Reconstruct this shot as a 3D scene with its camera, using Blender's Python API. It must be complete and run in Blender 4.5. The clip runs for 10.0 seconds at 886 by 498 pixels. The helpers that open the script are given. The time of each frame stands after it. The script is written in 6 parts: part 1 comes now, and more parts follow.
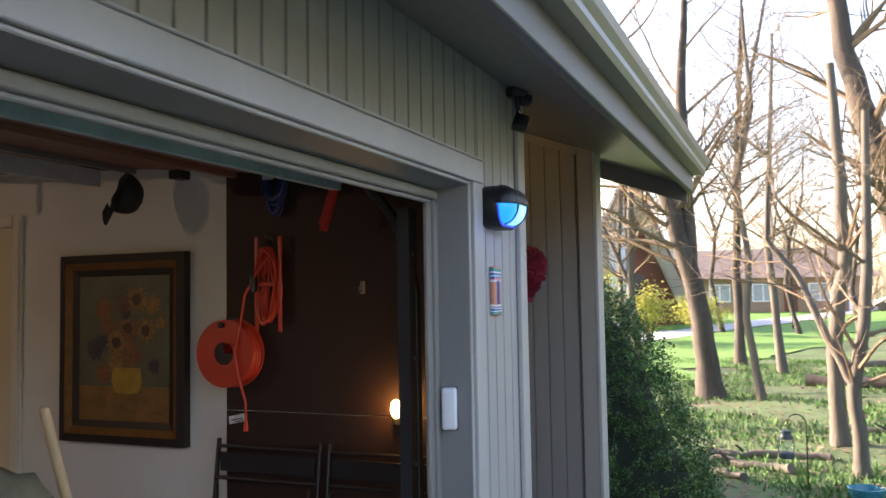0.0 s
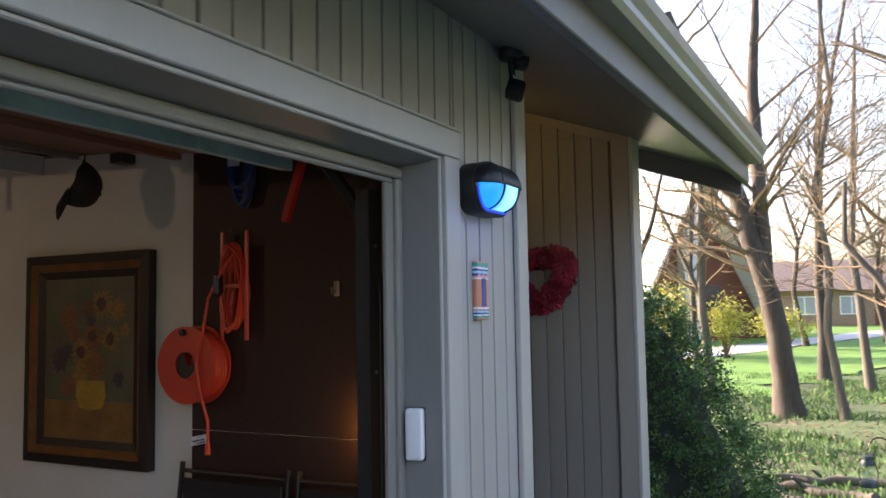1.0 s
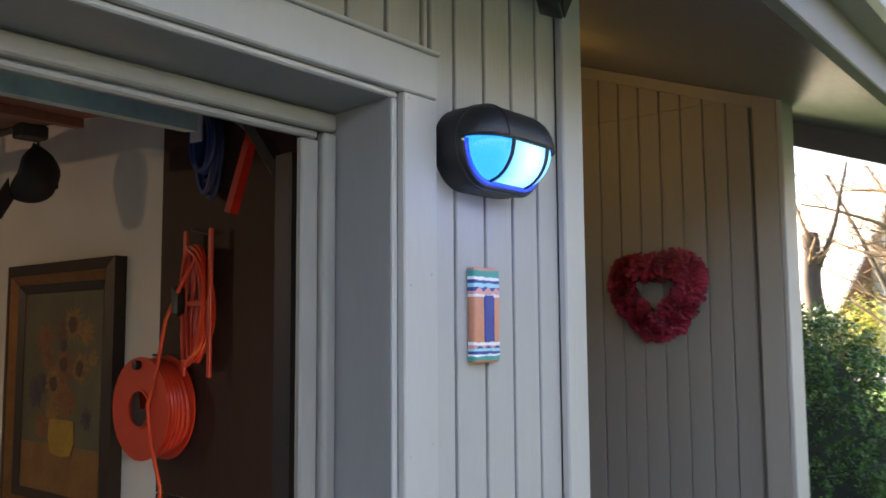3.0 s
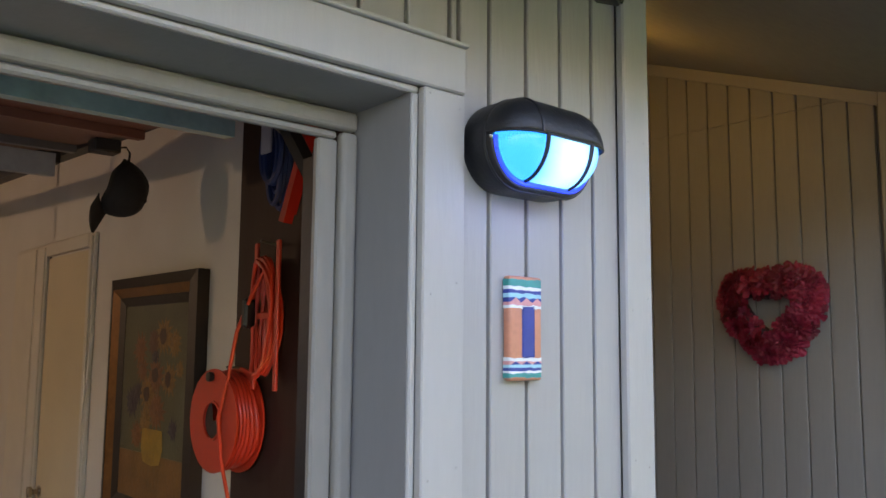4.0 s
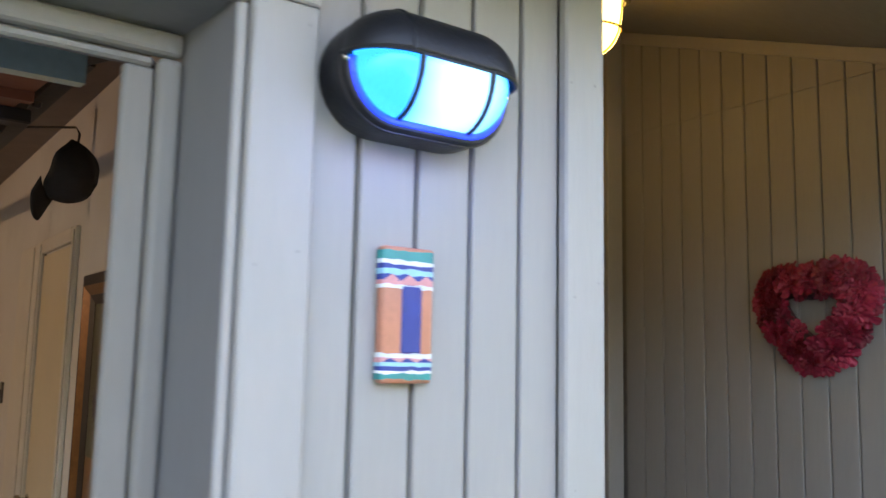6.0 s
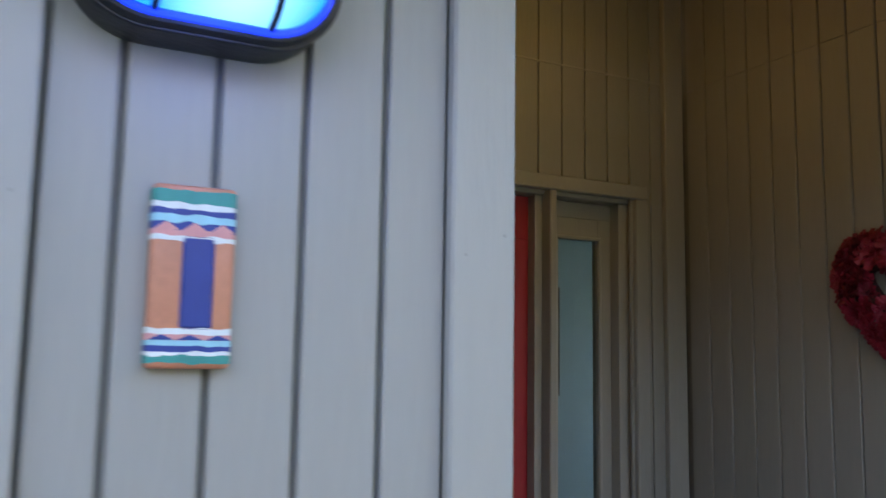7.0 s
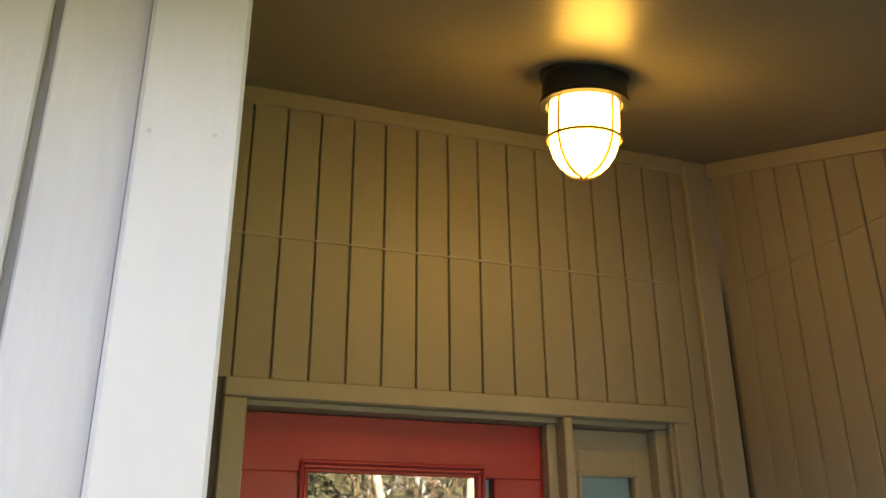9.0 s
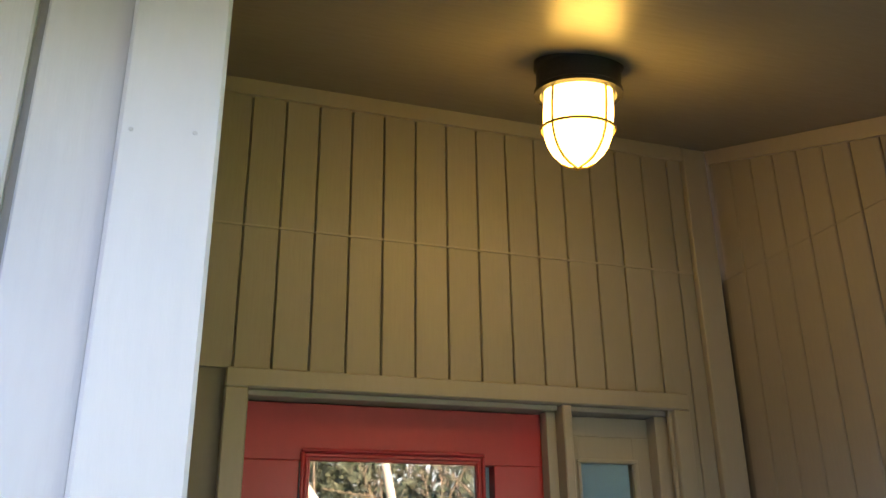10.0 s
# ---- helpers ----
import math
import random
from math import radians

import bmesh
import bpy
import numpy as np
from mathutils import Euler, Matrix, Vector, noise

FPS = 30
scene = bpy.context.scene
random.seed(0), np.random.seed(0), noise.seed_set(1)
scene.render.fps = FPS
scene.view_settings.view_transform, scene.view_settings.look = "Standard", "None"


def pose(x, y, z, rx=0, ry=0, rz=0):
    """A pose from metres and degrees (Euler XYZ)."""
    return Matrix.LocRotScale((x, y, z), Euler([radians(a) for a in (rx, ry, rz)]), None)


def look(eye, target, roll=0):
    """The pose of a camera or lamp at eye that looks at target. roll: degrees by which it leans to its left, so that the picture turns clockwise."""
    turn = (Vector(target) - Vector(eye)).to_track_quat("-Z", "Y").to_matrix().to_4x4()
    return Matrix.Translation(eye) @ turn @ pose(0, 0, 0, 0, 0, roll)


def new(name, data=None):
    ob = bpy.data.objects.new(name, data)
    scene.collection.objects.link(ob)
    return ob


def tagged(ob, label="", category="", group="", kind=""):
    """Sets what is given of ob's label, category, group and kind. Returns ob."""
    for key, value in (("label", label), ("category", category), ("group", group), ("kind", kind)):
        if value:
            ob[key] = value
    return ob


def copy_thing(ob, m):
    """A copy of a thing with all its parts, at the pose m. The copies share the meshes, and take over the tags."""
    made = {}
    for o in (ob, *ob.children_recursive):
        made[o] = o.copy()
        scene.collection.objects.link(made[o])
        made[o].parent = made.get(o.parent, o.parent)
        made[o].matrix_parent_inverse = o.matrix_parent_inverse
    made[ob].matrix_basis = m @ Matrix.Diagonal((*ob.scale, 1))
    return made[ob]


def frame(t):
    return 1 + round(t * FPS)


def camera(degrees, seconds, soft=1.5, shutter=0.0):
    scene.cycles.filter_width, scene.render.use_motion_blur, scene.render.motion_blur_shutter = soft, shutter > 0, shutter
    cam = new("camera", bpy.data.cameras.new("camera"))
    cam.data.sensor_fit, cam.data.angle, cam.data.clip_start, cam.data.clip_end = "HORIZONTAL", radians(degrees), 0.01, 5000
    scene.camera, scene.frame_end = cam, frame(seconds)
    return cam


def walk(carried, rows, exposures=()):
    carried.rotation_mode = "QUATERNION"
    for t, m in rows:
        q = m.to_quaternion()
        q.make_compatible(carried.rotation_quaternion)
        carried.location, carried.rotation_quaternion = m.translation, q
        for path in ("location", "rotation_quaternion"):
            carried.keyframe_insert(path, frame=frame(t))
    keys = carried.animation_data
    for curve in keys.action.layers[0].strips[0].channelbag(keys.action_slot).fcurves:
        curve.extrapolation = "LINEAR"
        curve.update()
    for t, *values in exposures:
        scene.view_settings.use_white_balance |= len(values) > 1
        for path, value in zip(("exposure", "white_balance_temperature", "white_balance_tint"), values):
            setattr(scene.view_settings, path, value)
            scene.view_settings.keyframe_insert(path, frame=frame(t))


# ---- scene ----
cam = camera(55.2, 10.0, shutter=0.5)
PATH = [
    (0, (-3.673, -1.14, 1.724), (-1.831, -0.371, 1.843), -1.0),
    (0.5, (-3.365, -1.23, 1.711), (-1.563, -0.373, 1.844), -0.9),
    (1, (-2.985, -1.221, 1.679), (-1.221, -0.292, 1.832), -1.0),
    (1.5, (-2.644, -1.196, 1.698), (-0.924, -0.184, 1.833), -0.9),
    (2, (-2.262, -1.198, 1.704), (-0.618, -0.067, 1.851), 0.1),
    (2.5, (-1.993, -1.119, 1.696), (-0.422, 0.104, 1.88), -0.2),
    (3, (-1.828, -1.056, 1.728), (-0.288, 0.207, 1.915), -0.4),
    (3.2, (-1.767, -1.062, 1.718), (-0.29, 0.269, 1.932), -0.0),
    (4.5, (-1.517, -1.139, 1.715), (-0.272, 0.41, 1.937), 0.3),
    (5, (-1.447, -1.08, 1.699), (-0.265, 0.516, 1.937), 0.7),
    (5.5, (-1.344, -0.986, 1.714), (-0.07, 0.536, 1.956), 1.0),
    (6, (-1.092, -1.033, 1.693), (0.067, 0.577, 1.951), 1.2),
    (6.2, (-0.978, -1.055, 1.696), (0.117, 0.599, 1.948), 1.3),
    (7.3, (-0.424, -0.876, 1.678), (0.407, 0.924, 1.943), 1.9),
    (7.5, (-0.289, -0.834, 1.7), (0.47, 0.986, 2.034), 2.8),
    (7.8, (-0.132, -0.743, 1.71), (0.498, 1.074, 2.261), 1.5),
    (8, (-0.092, -0.741, 1.766), (0.513, 1.071, 2.358), 0.6),
    (8.5, (-0.061, -0.745, 1.779), (0.542, 1.016, 2.513), -0.2),
    (9, (-0.071, -0.737, 1.784), (0.541, 1.016, 2.528), -0.4),
    (9.5, (-0.061, -0.735, 1.768), (0.545, 1.018, 2.515), -0.6),
    (10, (-0.048, -0.764, 1.78), (0.547, 1.005, 2.5), -0.7),
]

walk(cam, [(t, look(eye, target, roll)) for t, eye, target, roll in PATH],
     exposures=[(0.0, 2.5, 6800, 24), (0.5, 2.3, 6800, 23), (1.5, 2.38, 6800, 23), (2.5, 2.7, 7100, 24), (4.5, 3.2, 7400, 26), (5.5, 3.38, 7350, 25), (6.0, 3.42, 7200, 24),
                (7.3, 2.6, 6800, 22), (8.0, 3.1, 8000, 24), (8.5, 3.74, 8600, 26), (9.5, 3.88, 8200, 26), (10.0, 3.86, 6950, 25)])

# ---------------------------------------------------------------- world, sun, exposure
world = bpy.data.worlds.new("sky")
scene.world = world
world.use_nodes = True
wn = world.node_tree
sky = wn.nodes.new("ShaderNodeTexSky")
sky.sky_type, sky.sun_disc = "NISHITA", False
SUN_EL, SUN_AZ = 17.0, 8.0      # degrees; azimuth from +Y towards +X
sky.sun_elevation, sky.sun_rotation = radians(SUN_EL), radians(SUN_AZ)
sky.air_density, sky.dust_density = 1.0, 2.0
wn.links.new(sky.outputs["Color"], wn.nodes["Background"].inputs["Color"])
wn.nodes["Background"].inputs["Strength"].default_value = 0.15
sun = new("sun", bpy.data.lights.new("sun", "SUN"))
sun.data.energy, sun.data.angle, sun.data.color = 4.5, radians(0.6), (1.0, 0.86, 0.66)
_d = Vector((math.sin(radians(SUN_AZ)) * math.cos(radians(SUN_EL)), math.cos(radians(SUN_AZ)) * math.cos(radians(SUN_EL)), math.sin(radians(SUN_EL))))
sun.matrix_world = look(_d * 30, (0, 0, 0))


# ---------------------------------------------------------------- materials
def material(name, base, rough=0.6, metal=0.0, vary=0.12, scale=8.0, fine=60.0, bump=0.15, stretch=(1, 1, 1),
             spread=0.0, dirt=None, dirt_amount=0.0, emit=None, strength=0.0):
    """Painted or raw surface: two scales of tone, a fine bump, an own tone for every object, soft stains."""
    m = bpy.data.materials.new(name)
    m.use_nodes = True
    nt = m.node_tree
    n, ln = nt.nodes, nt.links
    b = n["Principled BSDF"]
    b.inputs["Metallic"].default_value = metal
    co = n.new("ShaderNodeTexCoord")
    mp = n.new("ShaderNodeMapping")
    mp.inputs["Scale"].default_value = stretch
    ln.new(co.outputs["Object"], mp.inputs["Vector"])
    n1, n2 = n.new("ShaderNodeTexNoise"), n.new("ShaderNodeTexNoise")
    n1.inputs["Scale"].default_value, n1.inputs["Detail"].default_value = scale, 4
    n2.inputs["Scale"].default_value, n2.inputs["Detail"].default_value = fine, 6
    for k in (n1, n2):
        ln.new(mp.outputs["Vector"], k.inputs["Vector"])
    mixn = n.new("ShaderNodeMath")
    mixn.operation = "MULTIPLY_ADD"
    mixn.inputs[1].default_value = 0.6
    ln.new(n1.outputs["Fac"], mixn.inputs[0])
    half = n.new("ShaderNodeMath")
    half.operation = "MULTIPLY"
    half.inputs[1].default_value = 0.4
    ln.new(n2.outputs["Fac"], half.inputs[0])
    ln.new(half.outputs[0], mixn.inputs[2])
    ramp = n.new("ShaderNodeValToRGB")
    ramp.color_ramp.elements[0].position, ramp.color_ramp.elements[1].position = 0.3, 0.7
    ramp.color_ramp.elements[0].color = (*[max(0, c * (1 - vary)) for c in base], 1)
    ramp.color_ramp.elements[1].color = (*[min(1, c * (1 + vary)) for c in base], 1)
    ln.new(mixn.outputs[0], ramp.inputs["Fac"])
    colour = ramp.outputs["Color"]
    if spread:
        info = n.new("ShaderNodeObjectInfo")
        rng = n.new("ShaderNodeMapRange")
        rng.inputs["To Min"].default_value, rng.inputs["To Max"].default_value = 1 - spread, 1 + spread
        ln.new(info.outputs["Random"], rng.inputs["Value"])
        hs = n.new("ShaderNodeHueSaturation")
        ln.new(rng.outputs[0], hs.inputs["Value"])
        ln.new(colour, hs.inputs["Color"])
        colour = hs.outputs["Color"]
    if dirt:
        n3 = n.new("ShaderNodeTexNoise")
        n3.inputs["Scale"].default_value, n3.inputs["Detail"].default_value = scale * 0.6, 8
        ln.new(mp.outputs["Vector"], n3.inputs["Vector"])
        r3 = n.new("ShaderNodeValToRGB")
        r3.color_ramp.elements[0].position, r3.color_ramp.elements[1].position = 0.55, 0.75
        r3.color_ramp.elements[1].color = (dirt_amount,) * 3 + (1,)
        ln.new(n3.outputs["Fac"], r3.inputs["Fac"])
        mx = n.new("ShaderNodeMixRGB")
        mx.inputs["Color2"].default_value = (*dirt, 1)
        ln.new(r3.outputs["Color"], mx.inputs["Fac"])
        ln.new(colour, mx.inputs["Color1"])
        colour = mx.outputs["Color"]
    ln.new(colour, b.inputs["Base Color"])
    rr = n.new("ShaderNodeMapRange")
    rr.inputs["To Min"].default_value, rr.inputs["To Max"].default_value = max(0.02, rough - 0.08), min(1, rough + 0.08)
    ln.new(n2.outputs["Fac"], rr.inputs["Value"])
    ln.new(rr.outputs[0], b.inputs["Roughness"])
    if bump:
        bp = n.new("ShaderNodeBump")
        bp.inputs["Strength"].default_value, bp.inputs["Distance"].default_value = bump, 0.004
        ln.new(n2.outputs["Fac"], bp.inputs["Height"])
        ln.new(bp.outputs["Normal"], b.inputs["Normal"])
    if emit:
        b.inputs["Emission Color"].default_value, b.inputs["Emission Strength"].default_value = (*emit, 1), strength
    return m


GREY = (0.36, 0.345, 0.325)
M_SIDING = material("grey_siding_paint", GREY, 0.55, vary=0.06, scale=3, fine=90, bump=0.25, stretch=(1, 1, 0.12), spread=0.03, dirt=(0.2, 0.19, 0.17), dirt_amount=0.15)
M_TRIM = material("grey_trim_paint", (0.40, 0.385, 0.365), 0.5, vary=0.05, scale=4, fine=70, bump=0.2, stretch=(1, 1, 0.2), spread=0.02, dirt=(0.22, 0.2, 0.18), dirt_amount=0.15)
# Backing darker than the boards: groove shade put into the colour.
M_GROOVE = material("shaded_groove_paint", (0.21, 0.2, 0.185), 0.7, vary=0.08)
# Front's grey paint darkened for the porch, its shade put into the colour.
SHADED_GREY = (0.235, 0.214, 0.19)
M_PORCH = material("shaded_porch_siding_paint", SHADED_GREY, 0.55, vary=0.07, scale=3, fine=90, bump=0.25, stretch=(1, 1, 0.12), spread=0.03, dirt=(0.15, 0.14, 0.12), dirt_amount=0.2)
M_PORCHTRIM = material("shaded_porch_trim_paint", (0.275, 0.25, 0.22), 0.5, vary=0.06, scale=4, fine=70, bump=0.2, stretch=(1, 1, 0.2), spread=0.03, dirt=(0.16, 0.15, 0.13), dirt_amount=0.2)
M_PORCHGROOVE = material("shaded_porch_groove_paint", (0.17, 0.153, 0.135), 0.7, vary=0.08)
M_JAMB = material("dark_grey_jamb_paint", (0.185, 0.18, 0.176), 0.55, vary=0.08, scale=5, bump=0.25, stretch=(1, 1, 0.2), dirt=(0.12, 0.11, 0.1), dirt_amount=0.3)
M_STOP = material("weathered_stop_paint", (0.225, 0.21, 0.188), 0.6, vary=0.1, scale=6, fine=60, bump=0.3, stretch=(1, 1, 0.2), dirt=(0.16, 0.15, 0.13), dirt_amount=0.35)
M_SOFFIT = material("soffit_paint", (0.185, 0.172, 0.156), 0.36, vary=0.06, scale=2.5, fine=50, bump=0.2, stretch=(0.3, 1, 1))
M_BROWNPAINT = material("fascia_brown_grey", (0.155, 0.143, 0.132), 0.55, vary=0.08)
M_GUTTER = material("aluminium_gutter", (0.27, 0.255, 0.235), 0.42, metal=0.25, vary=0.06, bump=0.05)
M_WHITEWALL = material("garage_drywall", (0.62, 0.58, 0.52), 0.75, vary=0.05, scale=3, fine=120, bump=0.15, dirt=(0.4, 0.35, 0.28), dirt_amount=0.25)
M_BROWNPANEL = material("dark_brown_panel", (0.026, 0.009, 0.006), 0.66, vary=0.25, scale=2, fine=30, bump=0.12, stretch=(1, 1, 0.15))
M_CONCRETE = material("concrete", (0.34, 0.33, 0.31), 0.8, vary=0.15, scale=2, fine=60, bump=0.3, dirt=(0.15, 0.14, 0.13), dirt_amount=0.4)
M_CEILG = material("garage_ceiling", (0.20, 0.15, 0.12), 0.8, vary=0.1)
M_DOORBROWN = material("hardboard_door", (0.16, 0.065, 0.04), 0.55, vary=0.15, scale=4, bump=0.1)
M_TEAL = material("weathered_teal_rail", (0.30, 0.43, 0.42), 0.6, vary=0.2, scale=9, fine=50, bump=0.3, dirt=(0.1, 0.12, 0.14), dirt_amount=0.5)
M_STEEL = material("dull_galvanised_steel", (0.16, 0.17, 0.18), 0.45, metal=0.6, vary=0.12)
M_DARKSTEEL = material("dark_steel_track", (0.03, 0.032, 0.036), 0.5, metal=0.4, vary=0.2)
M_BLACK = material("black_plastic", (0.012, 0.012, 0.014), 0.42, vary=0.2, bump=0.1)
M_BRONZE = material("dark_bronze_casting", (0.018, 0.018, 0.022), 0.42, metal=0.2, vary=0.25, fine=150, bump=0.25)
M_REDDOOR = material("red_door_paint", (0.31, 0.012, 0.022), 0.36, vary=0.1, scale=3, fine=50, bump=0.12, stretch=(1, 1, 0.3))
M_WHITE = material("white_plastic", (0.75, 0.76, 0.8), 0.35, vary=0.03, bump=0.03)
M_ORANGE = material("orange_cord_plastic", (0.55, 0.045, 0.02), 0.38, vary=0.12, bump=0.05)
M_REDSTRAP = material("red_plastic", (0.42, 0.02, 0.012), 0.4, vary=0.1)
M_BLUECORD = material("blue_rope", (0.01, 0.03, 0.12), 0.55, vary=0.25)
M_ROSE = material("red_silk_petals", (0.21, 0.006, 0.024), 0.6, vary=0.35, scale=30, fine=120, bump=0.15, spread=0.4)
M_DOORCREAM = material("cream_door_paint", (0.60, 0.50, 0.33), 0.55, vary=0.05, scale=3, bump=0.08)
M_DOORTRIM = material("cream_trim_paint", (0.62, 0.56, 0.46), 0.5, vary=0.05)
M_FRAMEDARK = material("dark_walnut_frame", (0.014, 0.008, 0.006), 0.5, vary=0.3, scale=12, bump=0.15)
M_FRAMEGOLD = material("bronzed_gold_frame", (0.20, 0.085, 0.022), 0.38, metal=0.4, vary=0.3, scale=14, bump=0.15)
M_CORK = material("cork_board", (0.32, 0.18, 0.08), 0.85, vary=0.25, scale=20, fine=120, bump=0.3)
M_BRASS = material("brushed_nickel", (0.45, 0.41, 0.34), 0.25, metal=1.0, vary=0.08)
M_WOOD = material("ash_handle", (0.48, 0.33, 0.18), 0.55, vary=0.15, scale=6, stretch=(1, 1, 0.1))
M_CLOTH = material("khaki_canvas", (0.17, 0.145, 0.085), 0.9, vary=0.25, scale=10, bump=0.4)
M_MAROON = material("maroon_canvas", (0.09, 0.02, 0.018), 0.85, vary=0.25, scale=10, bump=0.3)
M_ROOF = material("asphalt_shingle", (0.09, 0.085, 0.08), 0.9, vary=0.3, scale=14, bump=0.5)


# ---------------------------------------------------------------- mesh helpers
def box(bm, x0, x1, y0, y1, z0, z1, bevel=0.0, seg=1):
    vs = [bm.verts.new((x, y, z)) for x in (x0, x1) for y in (y0, y1) for z in (z0, z1)]
    fs = [bm.faces.new([vs[i] for i in q]) for q in ((0, 1, 3, 2), (4, 6, 7, 5), (0, 4, 5, 1), (2, 3, 7, 6), (0, 2, 6, 4), (1, 5, 7, 3))]
    if bevel:
        es = list({e for f in fs for e in f.edges})
        bmesh.ops.bevel(bm, geom=es, offset=bevel, segments=seg, affect="EDGES", profile=0.5)
    return bm


def boxbm(*a, **k):
    return box(bmesh.new(), *a, **k)


def mesh_of(name, bm, mat, smooth=False):
    me = bpy.data.meshes.new(name)
    bmesh.ops.recalc_face_normals(bm, faces=bm.faces)
    bm.to_mesh(me)
    bm.free()
    if smooth:
        me.shade_smooth()
        me.set_sharp_from_angle(angle=radians(40))
    for m in (mat if isinstance(mat, (list, tuple)) else [mat]):
        me.materials.append(m)
    return me


def part(name, bm, mat, parent=None, label="", smooth=False):
    ob = new(name, mesh_of(name, bm, mat, smooth))
    if parent:
        ob.parent = parent
    if label:
        ob["label"] = label
    return ob


def thing(name, label, category, group="", kind="", at=None):
    ob = new(name)
    ob.empty_display_size = 0.05
    if at is not None:
        ob.matrix_world = at if isinstance(at, Matrix) else Matrix.Translation(at)
    return tagged(ob, label, category, group, kind)


def tube(bm, pts, radii, n=8, cap=True):
    """A tube along points, with a radius at each."""
    pts = [Vector(p) for p in pts]
    if not isinstance(radii, (list, tuple)):
        radii = [radii] * len(pts)
    rings, up = [], None
    for i, p in enumerate(pts):
        d = (pts[min(i + 1, len(pts) - 1)] - pts[max(i - 1, 0)])
        d = d.normalized() if d.length > 1e-9 else Vector((0, 0, 1))
        if up is None:
            up = d.orthogonal().normalized()
        up = (up - d * up.dot(d))
        up = up.normalized() if up.length > 1e-6 else d.orthogonal().normalized()
        side = d.cross(up)
        rings.append([bm.verts.new(p + (up * math.cos(a) + side * math.sin(a)) * radii[i]) for a in (math.tau * k / n for k in range(n))])
    for a, b in zip(rings, rings[1:]):
        for k in range(n):
            bm.faces.new((a[k], a[(k + 1) % n], b[(k + 1) % n], b[k]))
    if cap and n > 2:
        bm.faces.new(rings[0][::-1])
        bm.faces.new(rings[-1])
    return bm


def lathe(bm, profile, n=32, centre=(0, 0, 0)):
    """A turned body about z from (radius, height) pairs."""
    c = Vector(centre)
    rings = [[bm.verts.new(c + Vector((r * math.cos(math.tau * k / n), r * math.sin(math.tau * k / n), z))) for k in range(n)] for r, z in profile]
    for a, b in zip(rings, rings[1:]):
        for k in range(n):
            bm.faces.new((a[k], a[(k + 1) % n], b[(k + 1) % n], b[k]))
    bm.faces.new(rings[0][::-1])
    bm.faces.new(rings[-1])
    return bm


def structure(name, bm, mat, label, category="wall", smooth=False):
    return tagged(part(name, bm, mat, smooth=smooth), label, category, kind="structure")


# ---------------------------------------------------------------- plan
P = 0.1016                      # groove spacing of the siding
DOOR_Y, SIDE_X = 1.51, 1.71     # entry wall and porch side wall
EAVE_Y, ROOF_END = -0.46, 2.355
SLOPE = 0.36                    # rise of the soffit


def soffit_z(y):
    return 2.644 + SLOPE * y


def under_roof(x0, x1, y0, y1, z0=0.0):
    """A wall whose top follows the roof's slope."""
    bm = bmesh.new()
    vs = [bm.verts.new((x, y, z if z == z0 else soffit_z(y) + 0.1)) for x in (x0, x1) for y in (y0, y1) for z in (z0, 99)]
    for q in ((0, 1, 3, 2), (4, 6, 7, 5), (0, 4, 5, 1), (2, 3, 7, 6), (0, 2, 6, 4), (1, 5, 7, 3)):
        bm.faces.new([vs[i] for i in q])
    return bm


# ---------------------------------------------------------------- ground and floors
def terrain(x, y):
    far = max(0.0, math.hypot(x, y) - 22)
    z = -0.12 + 0.012 * far
    z += 0.02 * max(0, -y - 3) * max(0.0, min(1, (x - 14) / 20))
    k = min(1.0, max(0.0, (x - 3.0) / 5))
    return z + k * 0.08 * noise.noise((x * 0.35, y * 0.35, 0)) + k * 0.03 * noise.noise((x * 1.7, y * 1.7, 3))


bm = bmesh.new()
xs = sorted({round(v, 2) for v in [-900, -300, -100, -40, -20, -10, -5, 0, 2] + [2 + 0.5 * i for i in range(60)] + [32 + 2 * i for i in range(20)] + [80, 100, 150, 300, 900]})
ys = sorted({round(v, 2) for v in [-900, -300, -100, -50] + [-30 + 2 * i for i in range(9)] + [-14 + 0.5 * i for i in range(48)] + [10 + 2 * i for i in range(16)] + [60, 100, 300, 900]})
grid = [[bm.verts.new((x, y, terrain(x, y) if abs(x) < 120 and abs(y) < 120 else 1.0)) for y in ys] for x in xs]
for i in range(len(xs) - 1):
    for j in range(len(ys) - 1):
        bm.faces.new((grid[i][j], grid[i + 1][j], grid[i + 1][j + 1], grid[i][j + 1]))
M_GROUND = material("woodland_floor", (0.06, 0.105, 0.03), 0.95, vary=0.55, scale=1.2, fine=9, bump=0.8, dirt=(0.15, 0.11, 0.07), dirt_amount=0.7)
structure("ground", bm, M_GROUND, "woodland floor of new grass and old leaves", "ground", smooth=True)

structure("floor", boxbm(-6.3, -0.25, 0.0, 6.2, -0.15, 0.0), M_CONCRETE, "bare concrete garage floor", "floor")
# Unseen driveway, its dark tone chosen to cut light bounced under the eave.
structure("driveway", boxbm(-9, 0.4, -9, -0.001, -0.16, -0.02), material("dark_driveway", (0.14, 0.137, 0.132), 0.9, vary=0.2, scale=2, fine=80, bump=0.4), "unseen dark driveway before the garage", "pavement")
# Porch slab out of view, kept dark so it bounces little light.
structure("porch_floor", boxbm(0.404, 1.688, -0.6, DOOR_Y - 0.021, -0.16, 0.10), material("dark_porch_paving", (0.13, 0.085, 0.065), 0.85, vary=0.25, scale=5, bump=0.3), "unseen dark porch slab", "floor")


# ---------------------------------------------------------------- siding
_boards = {}


